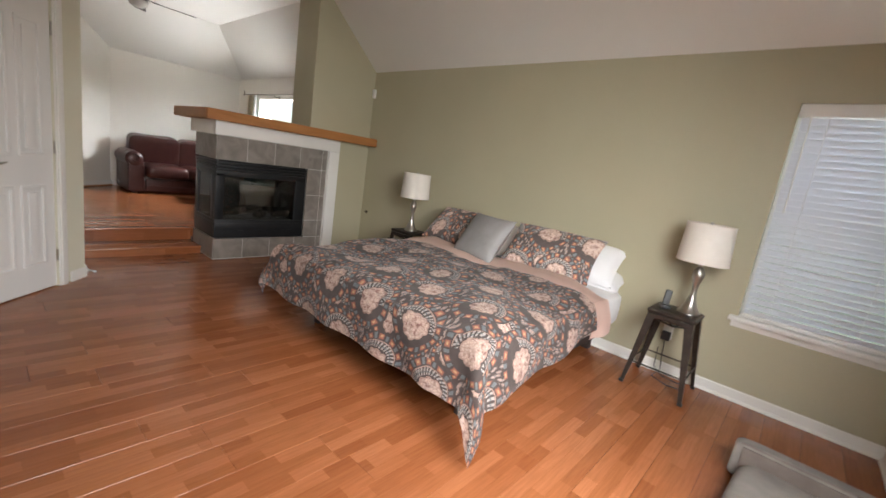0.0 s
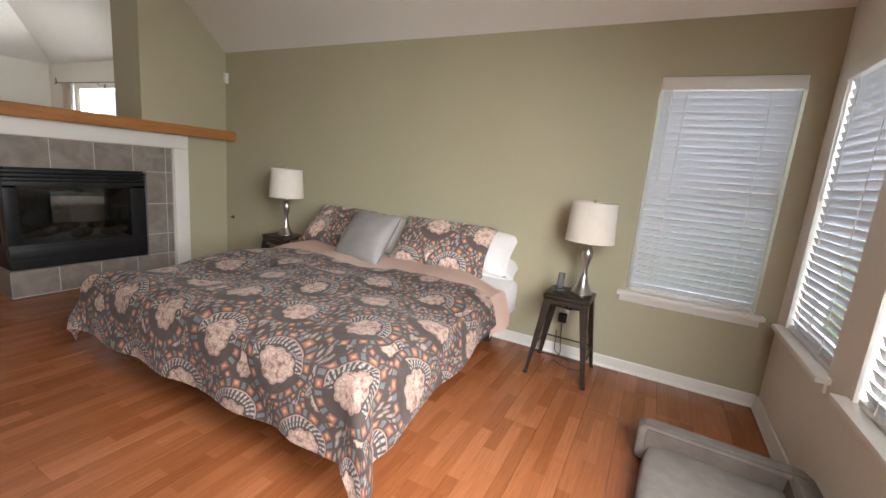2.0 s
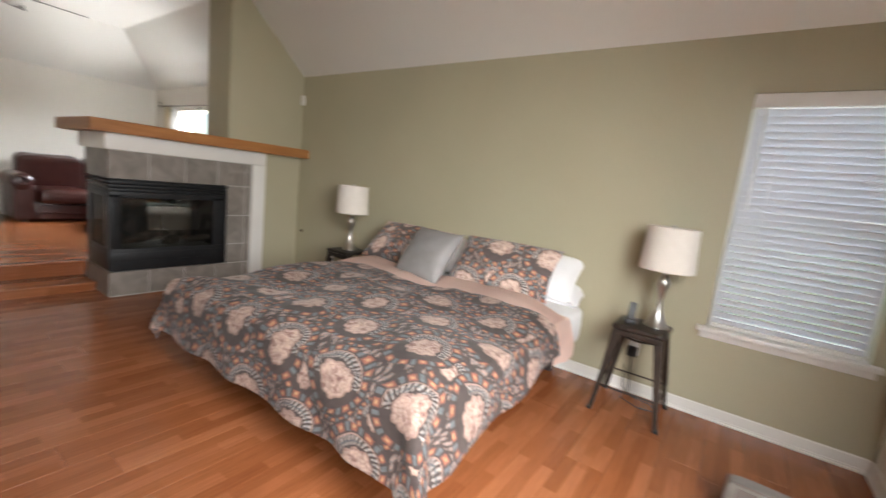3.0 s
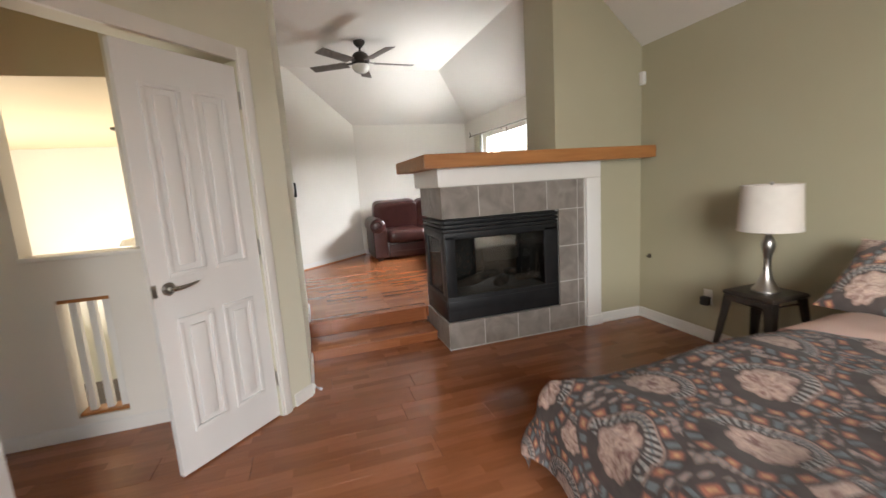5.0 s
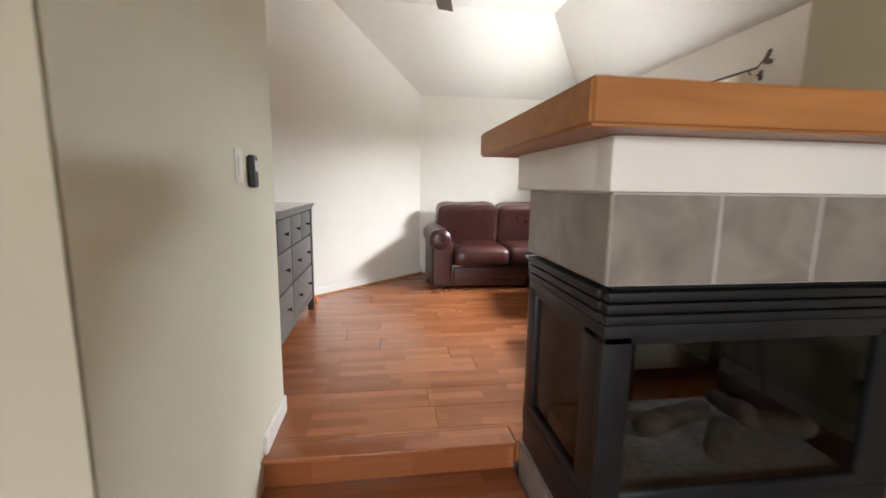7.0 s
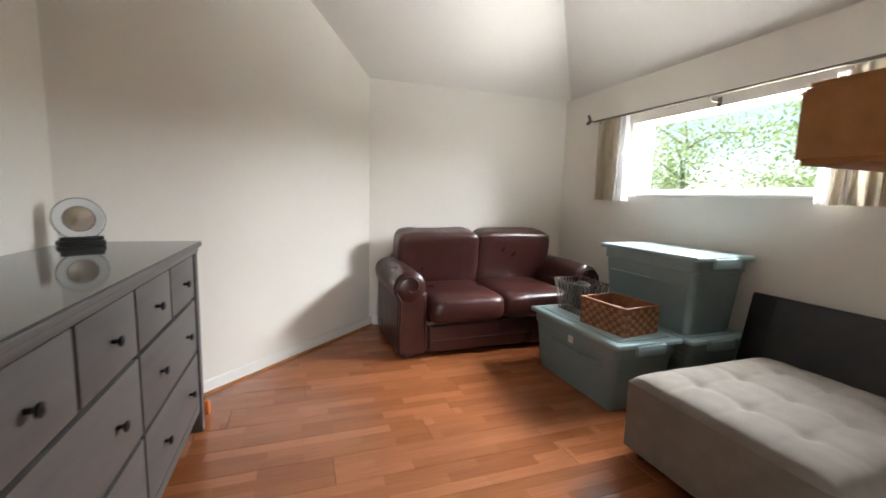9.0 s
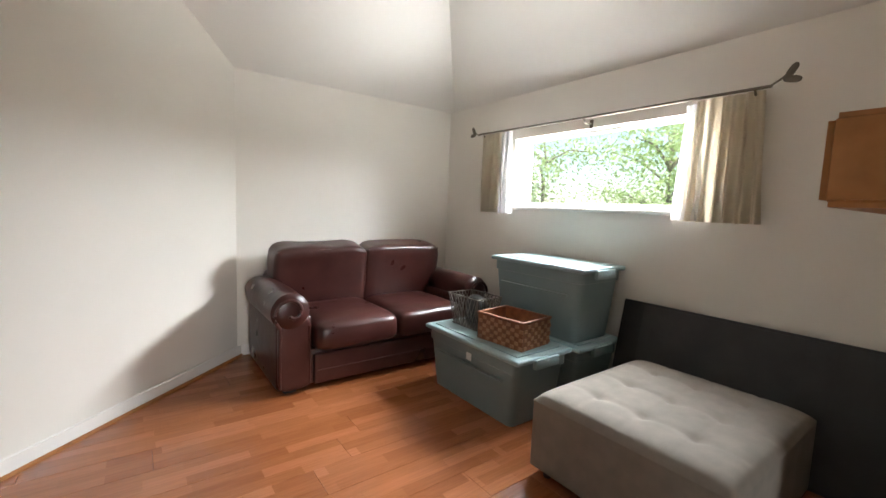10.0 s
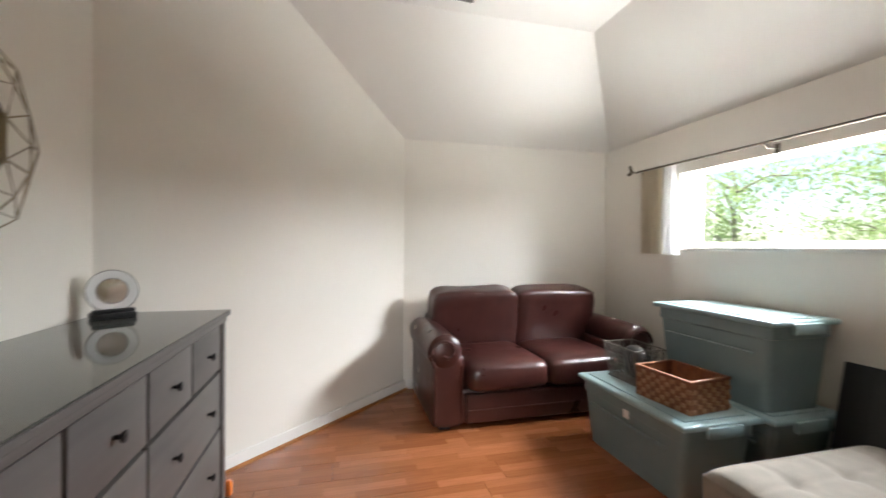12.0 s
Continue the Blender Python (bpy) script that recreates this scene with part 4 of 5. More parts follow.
# ---- metal stools used as bedside tables, lamps ----
def stool(x, y, label):
    st = thing("metal_stool", x, y, 0, label=label, category="stool", group="bedside stools")
    H = 0.575
    seat = box(-0.155, 0.155, -0.155, 0.155, H - 0.032, H, 0.022, 3)
    part("seat", seat, IRON, st)
    for sx in (-1, 1):
        for sy in (-1, 1):
            bm = bmesh.new()
            top, bot = Vector((sx * 0.135, sy * 0.135, H - 0.025)), Vector((sx * 0.195, sy * 0.195, 0))
            rows = []
            for k in range(7):
                f = k / 6
                c = top.lerp(bot, f)
                w = 0.048 * (1 - f) + 0.014 * f
                rows.append([bm.verts.new(c + Vector(o)) for o in ((sx * 0.008, sy * 0.008, 0), (-sx * w, sy * 0.008, 0), (-sx * w, sy * 0.001, 0), (0, 0, 0), (sx * 0.001, -sy * w, 0), (sx * 0.008, -sy * w, 0))])
            for a, c in zip(rows, rows[1:]):
                for k in range(6):
                    bm.faces.new((a[k], a[(k + 1) % 6], c[(k + 1) % 6], c[k]))
            bm.faces.new(rows[-1])
            part("leg", bm, IRON, st, smooth=False)
            part("foot", box(bot.x - 0.014, bot.x + 0.014, bot.y - 0.014, bot.y + 0.014, 0, 0.018, 0.003), BLACKPL, st, "black rubber foot")
    e = 0.178
    for a, b2 in (((-e, -e), (e, -e)), ((e, -e), (e, e)), ((e, e), (-e, e)), ((-e, e), (-e, -e))):
        part("crossbar", tube([(*a, 0.17), (*b2, 0.17)], 0.006), IRON, st)
    for s in (-1, 1):
        part("brace", tube([(-0.14 * s, -0.14, H - 0.06), (0, 0, H - 0.12), (0.14 * s, 0.14, H - 0.06)], 0.006), IRON, st)
    for y2 in (-0.152, 0.152):
        part("apron", box(-0.13, 0.13, y2 - 0.003, y2 + 0.003, H - 0.062, H - 0.03, 0.002), IRON, st)
    return st


stool(-0.21, 3.79, "dark gunmetal stool serving as bedside table under a lamp")
stool(-2.95, 3.76, "dark gunmetal stool on the far side of the bed")


def lamp(x, y, z, label):
    la = thing("table_lamp", x, y, z, label=label, category="lamp", group="bedside lamps")
    part("base", lathe([(0, 0), (0.072, 0), (0.072, 0.01), (0.055, 0.03), (0.034, 0.075), (0.020, 0.13), (0.016, 0.18), (0.024, 0.225), (0.036, 0.265), (0.036, 0.295), (0.022, 0.325), (0.012, 0.335), (0.018, 0.345), (0.018, 0.355), (0.009, 0.365), (0.009, 0.46), (0, 0.46)], 32), NICKEL, la, "brushed nickel hourglass base")
    sh = lathe([(0.158, 0.365), (0.160, 0.367), (0.146, 0.625), (0.144, 0.627), (0.141, 0.625), (0.155, 0.367), (0.158, 0.365)], 40)
    part("shade", sh, SHADE, la, "off-white linen drum shade")
    for z2, r in ((0.366, 0.160), (0.622, 0.147)):
        part("shade_band", lathe([(r, z2), (r + 0.0015, z2 + 0.001), (r + 0.0005, z2 + 0.009), (r - 0.001, z2 + 0.010)], 40), SHADE, la)
    for k in range(3):
        a = k * 2.094
        part("spider_arm", tube([(0, 0, 0.60), (0.142 * math.cos(a), 0.142 * math.sin(a), 0.61)], 0.002, 6), NICKEL, la)
    part("harp", tube([(0, 0.0, 0.40), (0, 0.05, 0.46), (0, 0.05, 0.54), (0, 0, 0.605), (0, -0.05, 0.54), (0, -0.05, 0.46), (0, 0, 0.40)], 0.002, 6), NICKEL, la)
    part("bulb", lathe([(0, 0.40), (0.014, 0.41), (0.028, 0.47), (0.022, 0.50), (0, 0.515)]), FROST, la)
    part("finial", lathe([(0, 0.605), (0.006, 0.61), (0.005, 0.625), (0.011, 0.635), (0.010, 0.645), (0, 0.652)], 14), NICKEL, la)
    return la


lamp(-0.145, 3.83, 0.576, "nickel table lamp with linen drum shade, unlit")
lamp(-2.945, 3.76, 0.576, "nickel table lamp with linen drum shade, unlit")

ph = thing("cordless_phone", -0.285, 3.76, 0.576, 20, "black cordless phone standing in its charging cradle", "phone")
part("cradle", box(-0.035, 0.035, -0.04, 0.04, 0, 0.028, 0.01), BLACKPL, ph)
part("handset", moved(box(-0.022, 0.022, -0.013, 0.013, 0, 0.115, 0.008), pose(0, 0.0, 0.018, -14, 6)), BLACKPL, ph)


def outlet(x, z, plug, label):
    o = thing("wall_outlet", x, NB - 0.001, z, label=label, category="outlet")
    part("cover_plate", box(-0.036, 0.036, -0.006, 0, -0.058, 0.058, 0.003), WHITE, o)
    for dz in (-0.022, 0.022):
        part("socket", box(-0.016, 0.016, -0.009, -0.005, dz - 0.014, dz + 0.014, 0.003), WHITE, o)
    if plug:
        part("plug", box(-0.03, 0.03, -0.055, -0.008, -0.06, 0.005, 0.006), BLACKPL, o, "black plug-in charger")


outlet(-0.28, 0.33, True, "white wall outlet with a black charger plugged in")
outlet(-3.575, 0.34, True, "white wall outlet with a black plug")
cord = tube([(-0.28, 4.04, 0.28), (-0.27, 4.02, 0.16), (-0.25, 3.98, 0.05), (-0.28, 3.90, 0.008), (-0.16, 3.83, 0.007), (-0.05, 3.86, 0.007), (-0.10, 3.95, 0.007), (-0.22, 3.97, 0.008), (-0.30, 4.0, 0.05), (-0.31, 4.03, 0.2)], 0.0035, 6)
tagged(obj("power_cord", cord, BLACKPL, True), "thin dark power cord coiled on the floor under the stool", "cord")
vl = thing("gas_valve", -4.165, NB - 0.001, 0.577, label="small brass gas key valve on the wall", category="valve")
part("escutcheon", moved(lathe([(0, 0), (0.022, 0), (0.018, 0.006), (0, 0.008)], 18), pose(0, 0, 0, 90)), BRONZE, vl)
part("key", tube([(0, 0, 0), (0, -0.035, 0), (0.03, -0.038, 0)], 0.006), BRONZE, vl)
sn = thing("motion_sensor", -4.255, NB - 0.001, 2.12, label="small white motion sensor in the wall corner", category="sensor")
part("housing", box(-0.02, 0.03, -0.035, 0, -0.055, 0.055, 0.01), WHITE, sn)

# pet bed on the floor by the window
pb = thing("pet_bed", 0.64, 2.66, 0, -3, "low taupe plush pet bed with raised bolster rim on the floor", "pet bed")
part("cushion", moved(puff(0.60, 0.76, 0.13, 0.5, 0.25, 40, 14, 0.01), pose(0, 0, 0.066)), PETF, pb)
for m, sz in ((pose(0, 0.41, 0.095, -6), (0.68, 0.11, 0.19)), (pose(0, -0.41, 0.095, 6), (0.68, 0.11, 0.19)), (pose(0.30, 0, 0.095, 0, 6), (0.10, 0.90, 0.19))):
    part("bolster", moved(puff(*sz, 0.24, 0.16, 48, 18, 0.006), m), PETF, pb)
    along_x = sz[0] > sz[1]
    side = -0.058 if m.translation.y > 0 else 0.058
    lin = box(-0.30, 0.26, side - 0.006, side + 0.006, -0.03, 0.075, 0.005) if along_x else box(-0.062, -0.050, -0.36, 0.36, -0.03, 0.075, 0.005)
    part("lining", moved(lin, m), PETIN, pb, "dark brown inner lining")
    top = 0.094
    ends = [(-0.31, 0), (0.31, 0)] if along_x else [(0, -0.42), (0, 0.42)]
    edge = side * 0.8 if along_x else -0.04
    pts = [(x, edge, top - 0.006) if along_x else (edge, y, top - 0.006) for x, y in ends]
    part("piping", moved(tube(pts, 0.005, 6), m), PETIN, pb, "dark piped seam")

# ---- switches on the passage wall ----
sw = thing("light_switch", -4.79, 1.101, 1.375, label="white wall switch plate", category="switch")
part("cover_plate", box(-0.036, 0.036, 0, 0.006, -0.058, 0.058, 0.003), WHITE, sw)
part("rocker", box(-0.016, 0.016, 0.005, 0.010, -0.033, 0.033, 0.003), WHITE, sw)
rm = thing("remote_holder", -4.915, 1.101, 1.36, label="black fan remote in a wall cradle with a white button", category="remote")
part("body", box(-0.03, 0.03, 0, 0.024, -0.06, 0.06, 0.012, 3), BLACKPL, rm)
part("button_pad", box(-0.014, 0.014, 0.023, 0.027, 0.0, 0.04, 0.004), PORCEL, rm, "white button pad")

ds = thing("door_stop", -3.985, 1.117, 0.05, 42, "small white spring door stop on the baseboard corner", "door stop")
part("flange", moved(lathe([(0, 0), (0.014, 0), (0.012, 0.006), (0, 0.008)], 16), pose(0, 0, 0, 0, 90)), WHITE, ds)
part("spring", tube([(0.008, 0, 0), (0.03, 0, -0.001), (0.055, 0, -0.003)], 0.0055, 8), NICKEL, ds, "nickel spring")
part("tip", moved(lathe([(0, 0), (0.009, 0), (0.010, 0.012), (0.006, 0.018), (0, 0.018)], 14), pose(0.053, 0, -0.003, 0, 90)), PORCEL, ds, "white rubber tip")

# ---- loveseat ----
so = thing("loveseat", -8.41, 2.92, LAND, -90, "burgundy leather loveseat with rolled arms and loose cushions", "sofa")
# local frame: back towards -y at y = 0 ... front at +y, width along x
part("base", box(-0.70, 0.70, 0.06, 0.86, 0.035, 0.27, 0.02), LEATHER, so)
part("front_rail", box(-0.60, 0.60, 0.84, 0.885, 0.04, 0.24, 0.015, 3), LEATHER, so)
part("piping", tube([(-0.58, 0.888, 0.13), (0.58, 0.888, 0.13)], 0.006), LEATHER, so)
part("back_frame", moved(puff(1.46, 0.22, 0.66, 0.22, 0.25, 48, 18), pose(0, 0.12, 0.385)), LEATHER, so)
for s in (-1, 1):
    part("seat_cushion", moved(puff(0.615, 0.69, 0.23, 0.48, 0.22, 56, 20, 0.010, s), pose(s * 0.302, 0.60, 0.355)), LEATHER, so)
    bc = puff(0.73, 0.25, 0.56, 0.26, 0.24, 120, 56, 0.010, s * 5)
    for v in bc.verts:
        if v.co.y > 0.04:
            rr = math.hypot(v.co.x / 0.24, (v.co.z - 0.02) / 0.17)
            ridge = max(0.0, 1 - abs(noise.noise(Vector((v.co.x * 8 + 4 * s, v.co.z * 6, 2.0)))) * 5)
            v.co.y -= 0.011 * ridge * math.exp(-rr * rr)
            v.co.y += 0.018 * math.exp(-((v.co.z + 0.06) / 0.12) ** 2)
    part("back_cushion", moved(bc, pose(s * 0.356, 0.25, 0.625, -11)), LEATHER, so)
    part("cushion_welt", moved(tube([(-0.345, 0.10, 0.245), (0, 0.108, 0.262), (0.345, 0.10, 0.245)], 0.006, 6), pose(s * 0.356, 0.25, 0.625, -11)), LEATHER, so)
    # arm: padded wall with roll on top and scroll on its front
    part("arm", box(s * 0.72 - 0.11, s * 0.72 + 0.11, 0.08, 0.865, 0.03, 0.50, 0.03, 3), LEATHER, so)
    roll = tube([(s * 0.75, 0.06, 0.535), (s * 0.75, 0.2, 0.54), (s * 0.75, 0.6, 0.54), (s * 0.75, 0.87, 0.535), (s * 0.75, 0.895, 0.535)], [0.10, 0.12, 0.122, 0.118, 0.09], 22)
    part("arm_roll", roll, LEATHER, so)
    spiral = [(s * (0.75) + s * (0.115 - 0.0062 * k) * math.cos(-0.9 + k * 0.42), 0.897, 0.535 + (0.115 - 0.0062 * k) * math.sin(-0.9 + k * 0.42)) for k in range(16)]
    part("arm_front", moved(puff(0.20, 0.05, 0.46, 0.3, 0.3, 32, 14), pose(s * 0.725, 0.868, 0.265)), LEATHER, so)
    part("scroll_face", moved(lathe([(0, 0.022), (0.06, 0.020), (0.10, 0.010), (0.118, -0.01), (0.118, -0.03)], 32), pose(s * 0.75, 0.885, 0.535, -90)), LEATHER, so)
    part("scroll_welt", tube([(x, y + 0.012, z) for x, y, z in spiral], 0.011, 8), LEATHER, so, "curled leather welt")
    part("arm_welt", tube([(s * 0.632, 0.885, 0.06), (s * 0.636, 0.888, 0.44)], 0.009), LEATHER, so)
    part("arm_welt", tube([(s * 0.815, 0.885, 0.06), (s * 0.815, 0.888, 0.44)], 0.009), LEATHER, so)
    for y in (0.12, 0.80):
        part("leg", box(s * 0.74 - 0.04, s * 0.74 + 0.04, y - 0.04, y + 0.04, 0, 0.065, 0.006), BEDBASE, so, "dark wooden block foot")


# ---- storage bins ----
def bin_(name, x0, x1, y0, y1, z0, z1, label):
    b = thing(name, (x0 + x1) / 2, (y0 + y1) / 2, z0, label=label, category="storage bin", group="storage bins")
    w, d, h = x1 - x0, y1 - y0, z1 - z0
    bm = bmesh.new()
    tiers = ((0.88, 0.0), (0.97, h - 0.11), (0.97, h - 0.105), (1.0, h - 0.10), (1.0, h - 0.03))
    rings = []
    for f, z in tiers:
        a, c, r = w / 2 * f - 0.02, d / 2 * f - 0.02, 0.04
        ring = []
        for q, (sx, sy) in enumerate(((1, 1), (-1, 1), (-1, -1), (1, -1))):
            for k in range(5):
                t = math.pi / 2 * (q + k / 4)
                ring.append(bm.verts.new((sx * (a - r) + r * math.cos(t), sy * (c - r) + r * math.sin(t), z)))
        rings.append(ring)
    for a, c in zip(rings, rings[1:]):
        for k in range(20):
            bm.faces.new((a[k], a[(k + 1) % 20], c[(k + 1) % 20], c[k]))
    bm.faces.new(rings[0])
    bm.faces.new(rings[-1])
    part("body", bm, TEAL, b)
    part("lid", box(-w / 2, w / 2, -d / 2, d / 2, h - 0.035, h - 0.006, 0.012, 3), TEALLID, b, "paler teal lid")
    part("lid_panel", box(-w / 2 + 0.05, w / 2 - 0.05, -d / 2 + 0.05, d / 2 - 0.05, h - 0.008, h, 0.006), TEALLID, b)
    part("rib", box(-w / 2 * 0.72, w / 2 * 0.72, -d / 2 * 0.99 - 0.004, -d / 2 * 0.90, h * 0.60, h * 0.63, 0.004), TEAL, b)
    for s in (-1, 1):
        part("latch", box(s * (w / 2) - 0.014, s * (w / 2) + 0.014, -0.10, 0.10, h - 0.075, h - 0.018, 0.008), TEALLID, b, "snap latch")
    return b


lb = bin_("storage_bin", -7.30, -6.43, 3.02, 3.49, LAND, 0.635, "large teal plastic storage bin with lid, holding baskets on top")
part("sticker", box(0.0, 0.045, -0.222, -0.219, 0.29, 0.335), PORCEL, lb, "small white label")
bin_("storage_bin", -7.20, -6.40, 3.525, 3.985, LAND, 0.625, "large teal plastic storage bin at the bottom of a stack")
bin_("storage_bin", -7.20, -6.41, 3.515, 3.975, 0.627, 1.105, "large teal plastic storage bin stacked on another")


def woven_basket(x, y, z, rz):
    bk = thing("wicker_basket", x, y, z, rz, "open brown woven basket on the storage bin lid", "basket")
    W, D, H = 0.34, 0.27, 0.165
    sh = box(-W / 2, W / 2, -D / 2, D / 2, 0, 0.012)
    for a, b2, c, d in ((-W / 2, W / 2, -D / 2, -D / 2 + 0.01), (-W / 2, W / 2, D / 2 - 0.01, D / 2), (-W / 2, -W / 2 + 0.01, -D / 2 + 0.01, D / 2 - 0.01), (W / 2 - 0.01, W / 2, -D / 2 + 0.01, D / 2 - 0.01)):
        sh = box(a, b2, c, d, 0.012, H - 0.01, bm=sh)
    part("body", sh, WICKER, bk, smooth=False)
    rim = None
    for a, b2, c, d in ((-W / 2 - 0.006, W / 2 + 0.006, -D / 2 - 0.006, -D / 2 + 0.012), (-W / 2 - 0.006, W / 2 + 0.006, D / 2 - 0.012, D / 2 + 0.006), (-W / 2 - 0.006, -W / 2 + 0.012, -D / 2, D / 2), (W / 2 - 0.012, W / 2 + 0.006, -D / 2, D / 2)):
        rim = box(a, b2, c, d, H - 0.012, H + 0.004, 0.005, bm=rim)
    part("rim", rim, WICKER, bk)
    weave = None
    for r in range(6):
        for k in range(11):
            if (r + k) % 2:
                continue
            u = -W / 2 + 0.012 + k * 0.0305
            for s in (-1, 1):
                weave = box(u, u + 0.026, min(s * D / 2, s * (D / 2 + 0.005)), max(s * D / 2, s * (D / 2 + 0.005)), 0.006 + r * 0.0245, 0.026 + r * 0.0245, bm=weave)
        for k in range(8):
            if (r + k) % 2:
                continue
            u = -D / 2 + 0.012 + k * 0.032
            for s in (-1, 1):
                weave = box(min(s * W / 2, s * (W / 2 + 0.005)), max(s * W / 2, s * (W / 2 + 0.005)), u, u + 0.027, 0.006 + r * 0.0245, 0.026 + r * 0.0245, bm=weave)
    part("weave", weave, WICKERL, bk, "raised woven strips", smooth=False)["kind"] = "stuff"


woven_basket(-6.70, 3.26, 0.636, 6)
wb = thing("wire_basket", -7.08, 3.27, 0.636, 0, "grey wire basket with diamond lattice sides", "basket")
W, D, H = 0.30, 0.22, 0.21
for z, f in ((0.004, 0.8), (H, 1.0)):
    part("hoop", tube([(-W / 2 * f, -D / 2 * f, z), (W / 2 * f, -D / 2 * f, z), (W / 2 * f, D / 2 * f, z), (-W / 2 * f, D / 2 * f, z)], 0.004, 6, closed=True), WIRE, wb)
for ax, L1, L2 in (("x", W, D), ("y", D, W)):
    for s in (-1, 1):
        lat = None
        for k in range(8):
            for dk in (-1, 1):
                u0 = -1 + 2 * (k + 0.5) / 8
                u1 = max(-1, min(1, u0 + dk * 0.5))
                p0 = (L1 / 2 * 0.8 * u0, s * L2 / 2 * 0.8, 0.004)
                p1 = (L1 / 2 * u1, s * L2 / 2, H)
                if ax == "y":
                    p0, p1 = (p0[1], p0[0], p0[2]), (p1[1], p1[0], p1[2])
                lat = tube([p0, p1], 0.0025, 5, bm=lat)
        part("lattice", lat, WIRE, wb)
part("tray", box(-W / 2 * 0.8, W / 2 * 0.8, -D / 2 * 0.8, D / 2 * 0.8, 0, 0.004), WIRE, wb)
cl = thing("black_cloth", -7.08, 3.29, 0.642, 0, "black cloth bundled inside the wire basket", "cloth")
part("bundle", moved(puff(0.19, 0.14, 0.20, 0.8, 0.8, 24, 16, 0.03), pose(0, 0, 0.10)), BLACKPL, cl)

# ---- ottoman ----
ot = thing("ottoman", -5.77, 3.30, LAND, 0, "beige tufted upholstered ottoman on short dark feet", "ottoman")
ob_ = bmesh.new()
nx, ny = 56, 60
OW, OD, OH = 0.80, 0.90, 0.415
bmesh.ops.create_grid(ob_, x_segments=nx, y_segments=ny, size=0.5)
for v in ob_.verts:
    u, w = v.co.x * 2, v.co.y * 2
    edge = (1 - abs(u) ** 9) * (1 - abs(w) ** 9)
    z = OH - 0.055 + 0.055 * max(edge, 0) ** 0.5
    for tx in (-0.5, 0, 0.5):
        for ty in (-0.55, 0, 0.55):
            d = math.hypot((u - tx) * OW / 2, (w - ty) * OD / 2)
            z -= 0.013 * math.exp(-(d / 0.035) ** 2) + 0.008 * math.exp(-d / 0.09)
    for tx in (-0.5, 0, 0.5):
        z -= 0.0035 * math.exp(-(((u - tx) * OW / 2) / 0.012) ** 2) * (abs(w) < 0.95)
    for ty in (-0.55, 0, 0.55):
        z -= 0.0035 * math.exp(-(((w - ty) * OD / 2) / 0.012) ** 2) * (abs(u) < 0.95)
    v.co = Vector((v.co.x * OW, v.co.y * OD, z))
part("tufted_top", ob_, LINEN, ot)
part("body", box(-OW / 2, OW / 2, -OD / 2, OD / 2, 0.05, OH - 0.050, 0.010, 3), LINEN, ot)
for sx in (-1, 1):
    for sy in (-1, 1):
        part("foot", moved(lathe([(0, 0), (0.018, 0), (0.024, 0.052), (0, 0.052)], 12), pose(sx * (OW / 2 - 0.06), sy * (OD / 2 - 0.06), 0)), BEDBASE, ot, "dark wooden foot")

# ---- black board leaning on the wall ----
pn = thing("leaning_headboard", -5.70, 3.83, LAND, 0, "large black headboard panel leaning against the wall", "headboard")
TL = -12
part("board", moved(box(-0.70, 0.75, 0, 0.04, 0, 0.685, 0.008), pose(0, 0, 0, TL)), BLACKPL, pn)
part("felt_panel", moved(box(-0.56, 0.74, -0.012, -0.001, 0.02, 0.67, 0.005), pose(0, 0, 0, TL)), PANEL, pn, "charcoal felt face")
part("support_leg", moved(box(0.62, 0.72, -0.20, -0.013, 0, 0.05, 0.01), pose(0, 0, 0, 0)), BLACKPL, pn)

# ---- dresser ----
dr = thing("dresser", -6.19, 0.715, LAND, 0, "grey-stained eight-drawer dresser with glass-smooth top", "dresser")
DW, DH = 1.58, 0.94
part("top", box(-0.80, 0.80, -0.245, 0.275, DH - 0.025, DH - 0.005, 0.005), DRESS, dr, "grey top board", smooth=False)
part("glass_top", box(-0.797, 0.797, -0.242, 0.272, DH - 0.004, DH, 0.001), TOPGL, dr, "clear protective glass sheet", smooth=False)
part("body", box(-0.77, 0.77, -0.235, 0.225, 0.11, DH - 0.026), DRESS, dr, smooth=False)
part("cornice", box(-0.785, 0.785, -0.238, 0.262, DH - 0.052, DH - 0.026, 0.006), DRESS, dr)
for sx in (-1, 1):
    for y0, y1 in ((0.20, 0.255), (-0.235, -0.185)):
        part("leg", box(sx * 0.765 - 0.025, sx * 0.765 + 0.025, y0, y1, 0, DH - 0.053, 0.004), DRESS, dr)
part("bottom_rail", box(-0.739, 0.739, 0.226, 0.245, 0.11, 0.15), DRESS, dr, smooth=False)
fronts = []
for x0, x1 in ((-0.735, -0.37), (-0.36, -0.005), (0.005, 0.36), (0.37, 0.735)):
    fronts.append((x0, x1, 0.68, 0.88, 1))
for x0, x1 in ((-0.735, -0.005), (0.005, 0.735)):
    fronts.append((x0, x1, 0.42, 0.67, 2))
    fronts.append((x0, x1, 0.155, 0.41, 2))
for x0, x1, z0, z1, kn in fronts:
    d = part("drawer", box(x0 + 0.003, x1 - 0.003, 0.226, 0.247, z0 + 0.003, z1 - 0.003, 0.003), DRESS, dr)
    for k in range(kn):
        xk = (x0 + x1) / 2 if kn == 1 else x0 + (x1 - x0) * (0.25 + 0.5 * k)
        kb = lathe([(0.006, 0), (0.006, 0.014), (0.014, 0.020), (0.015, 0.026), (0, 0.030)], 14)
        part("knob", moved(kb, pose(xk, 0.246, (z0 + z1) / 2, -90)), BLACK, d, "dark round knob")

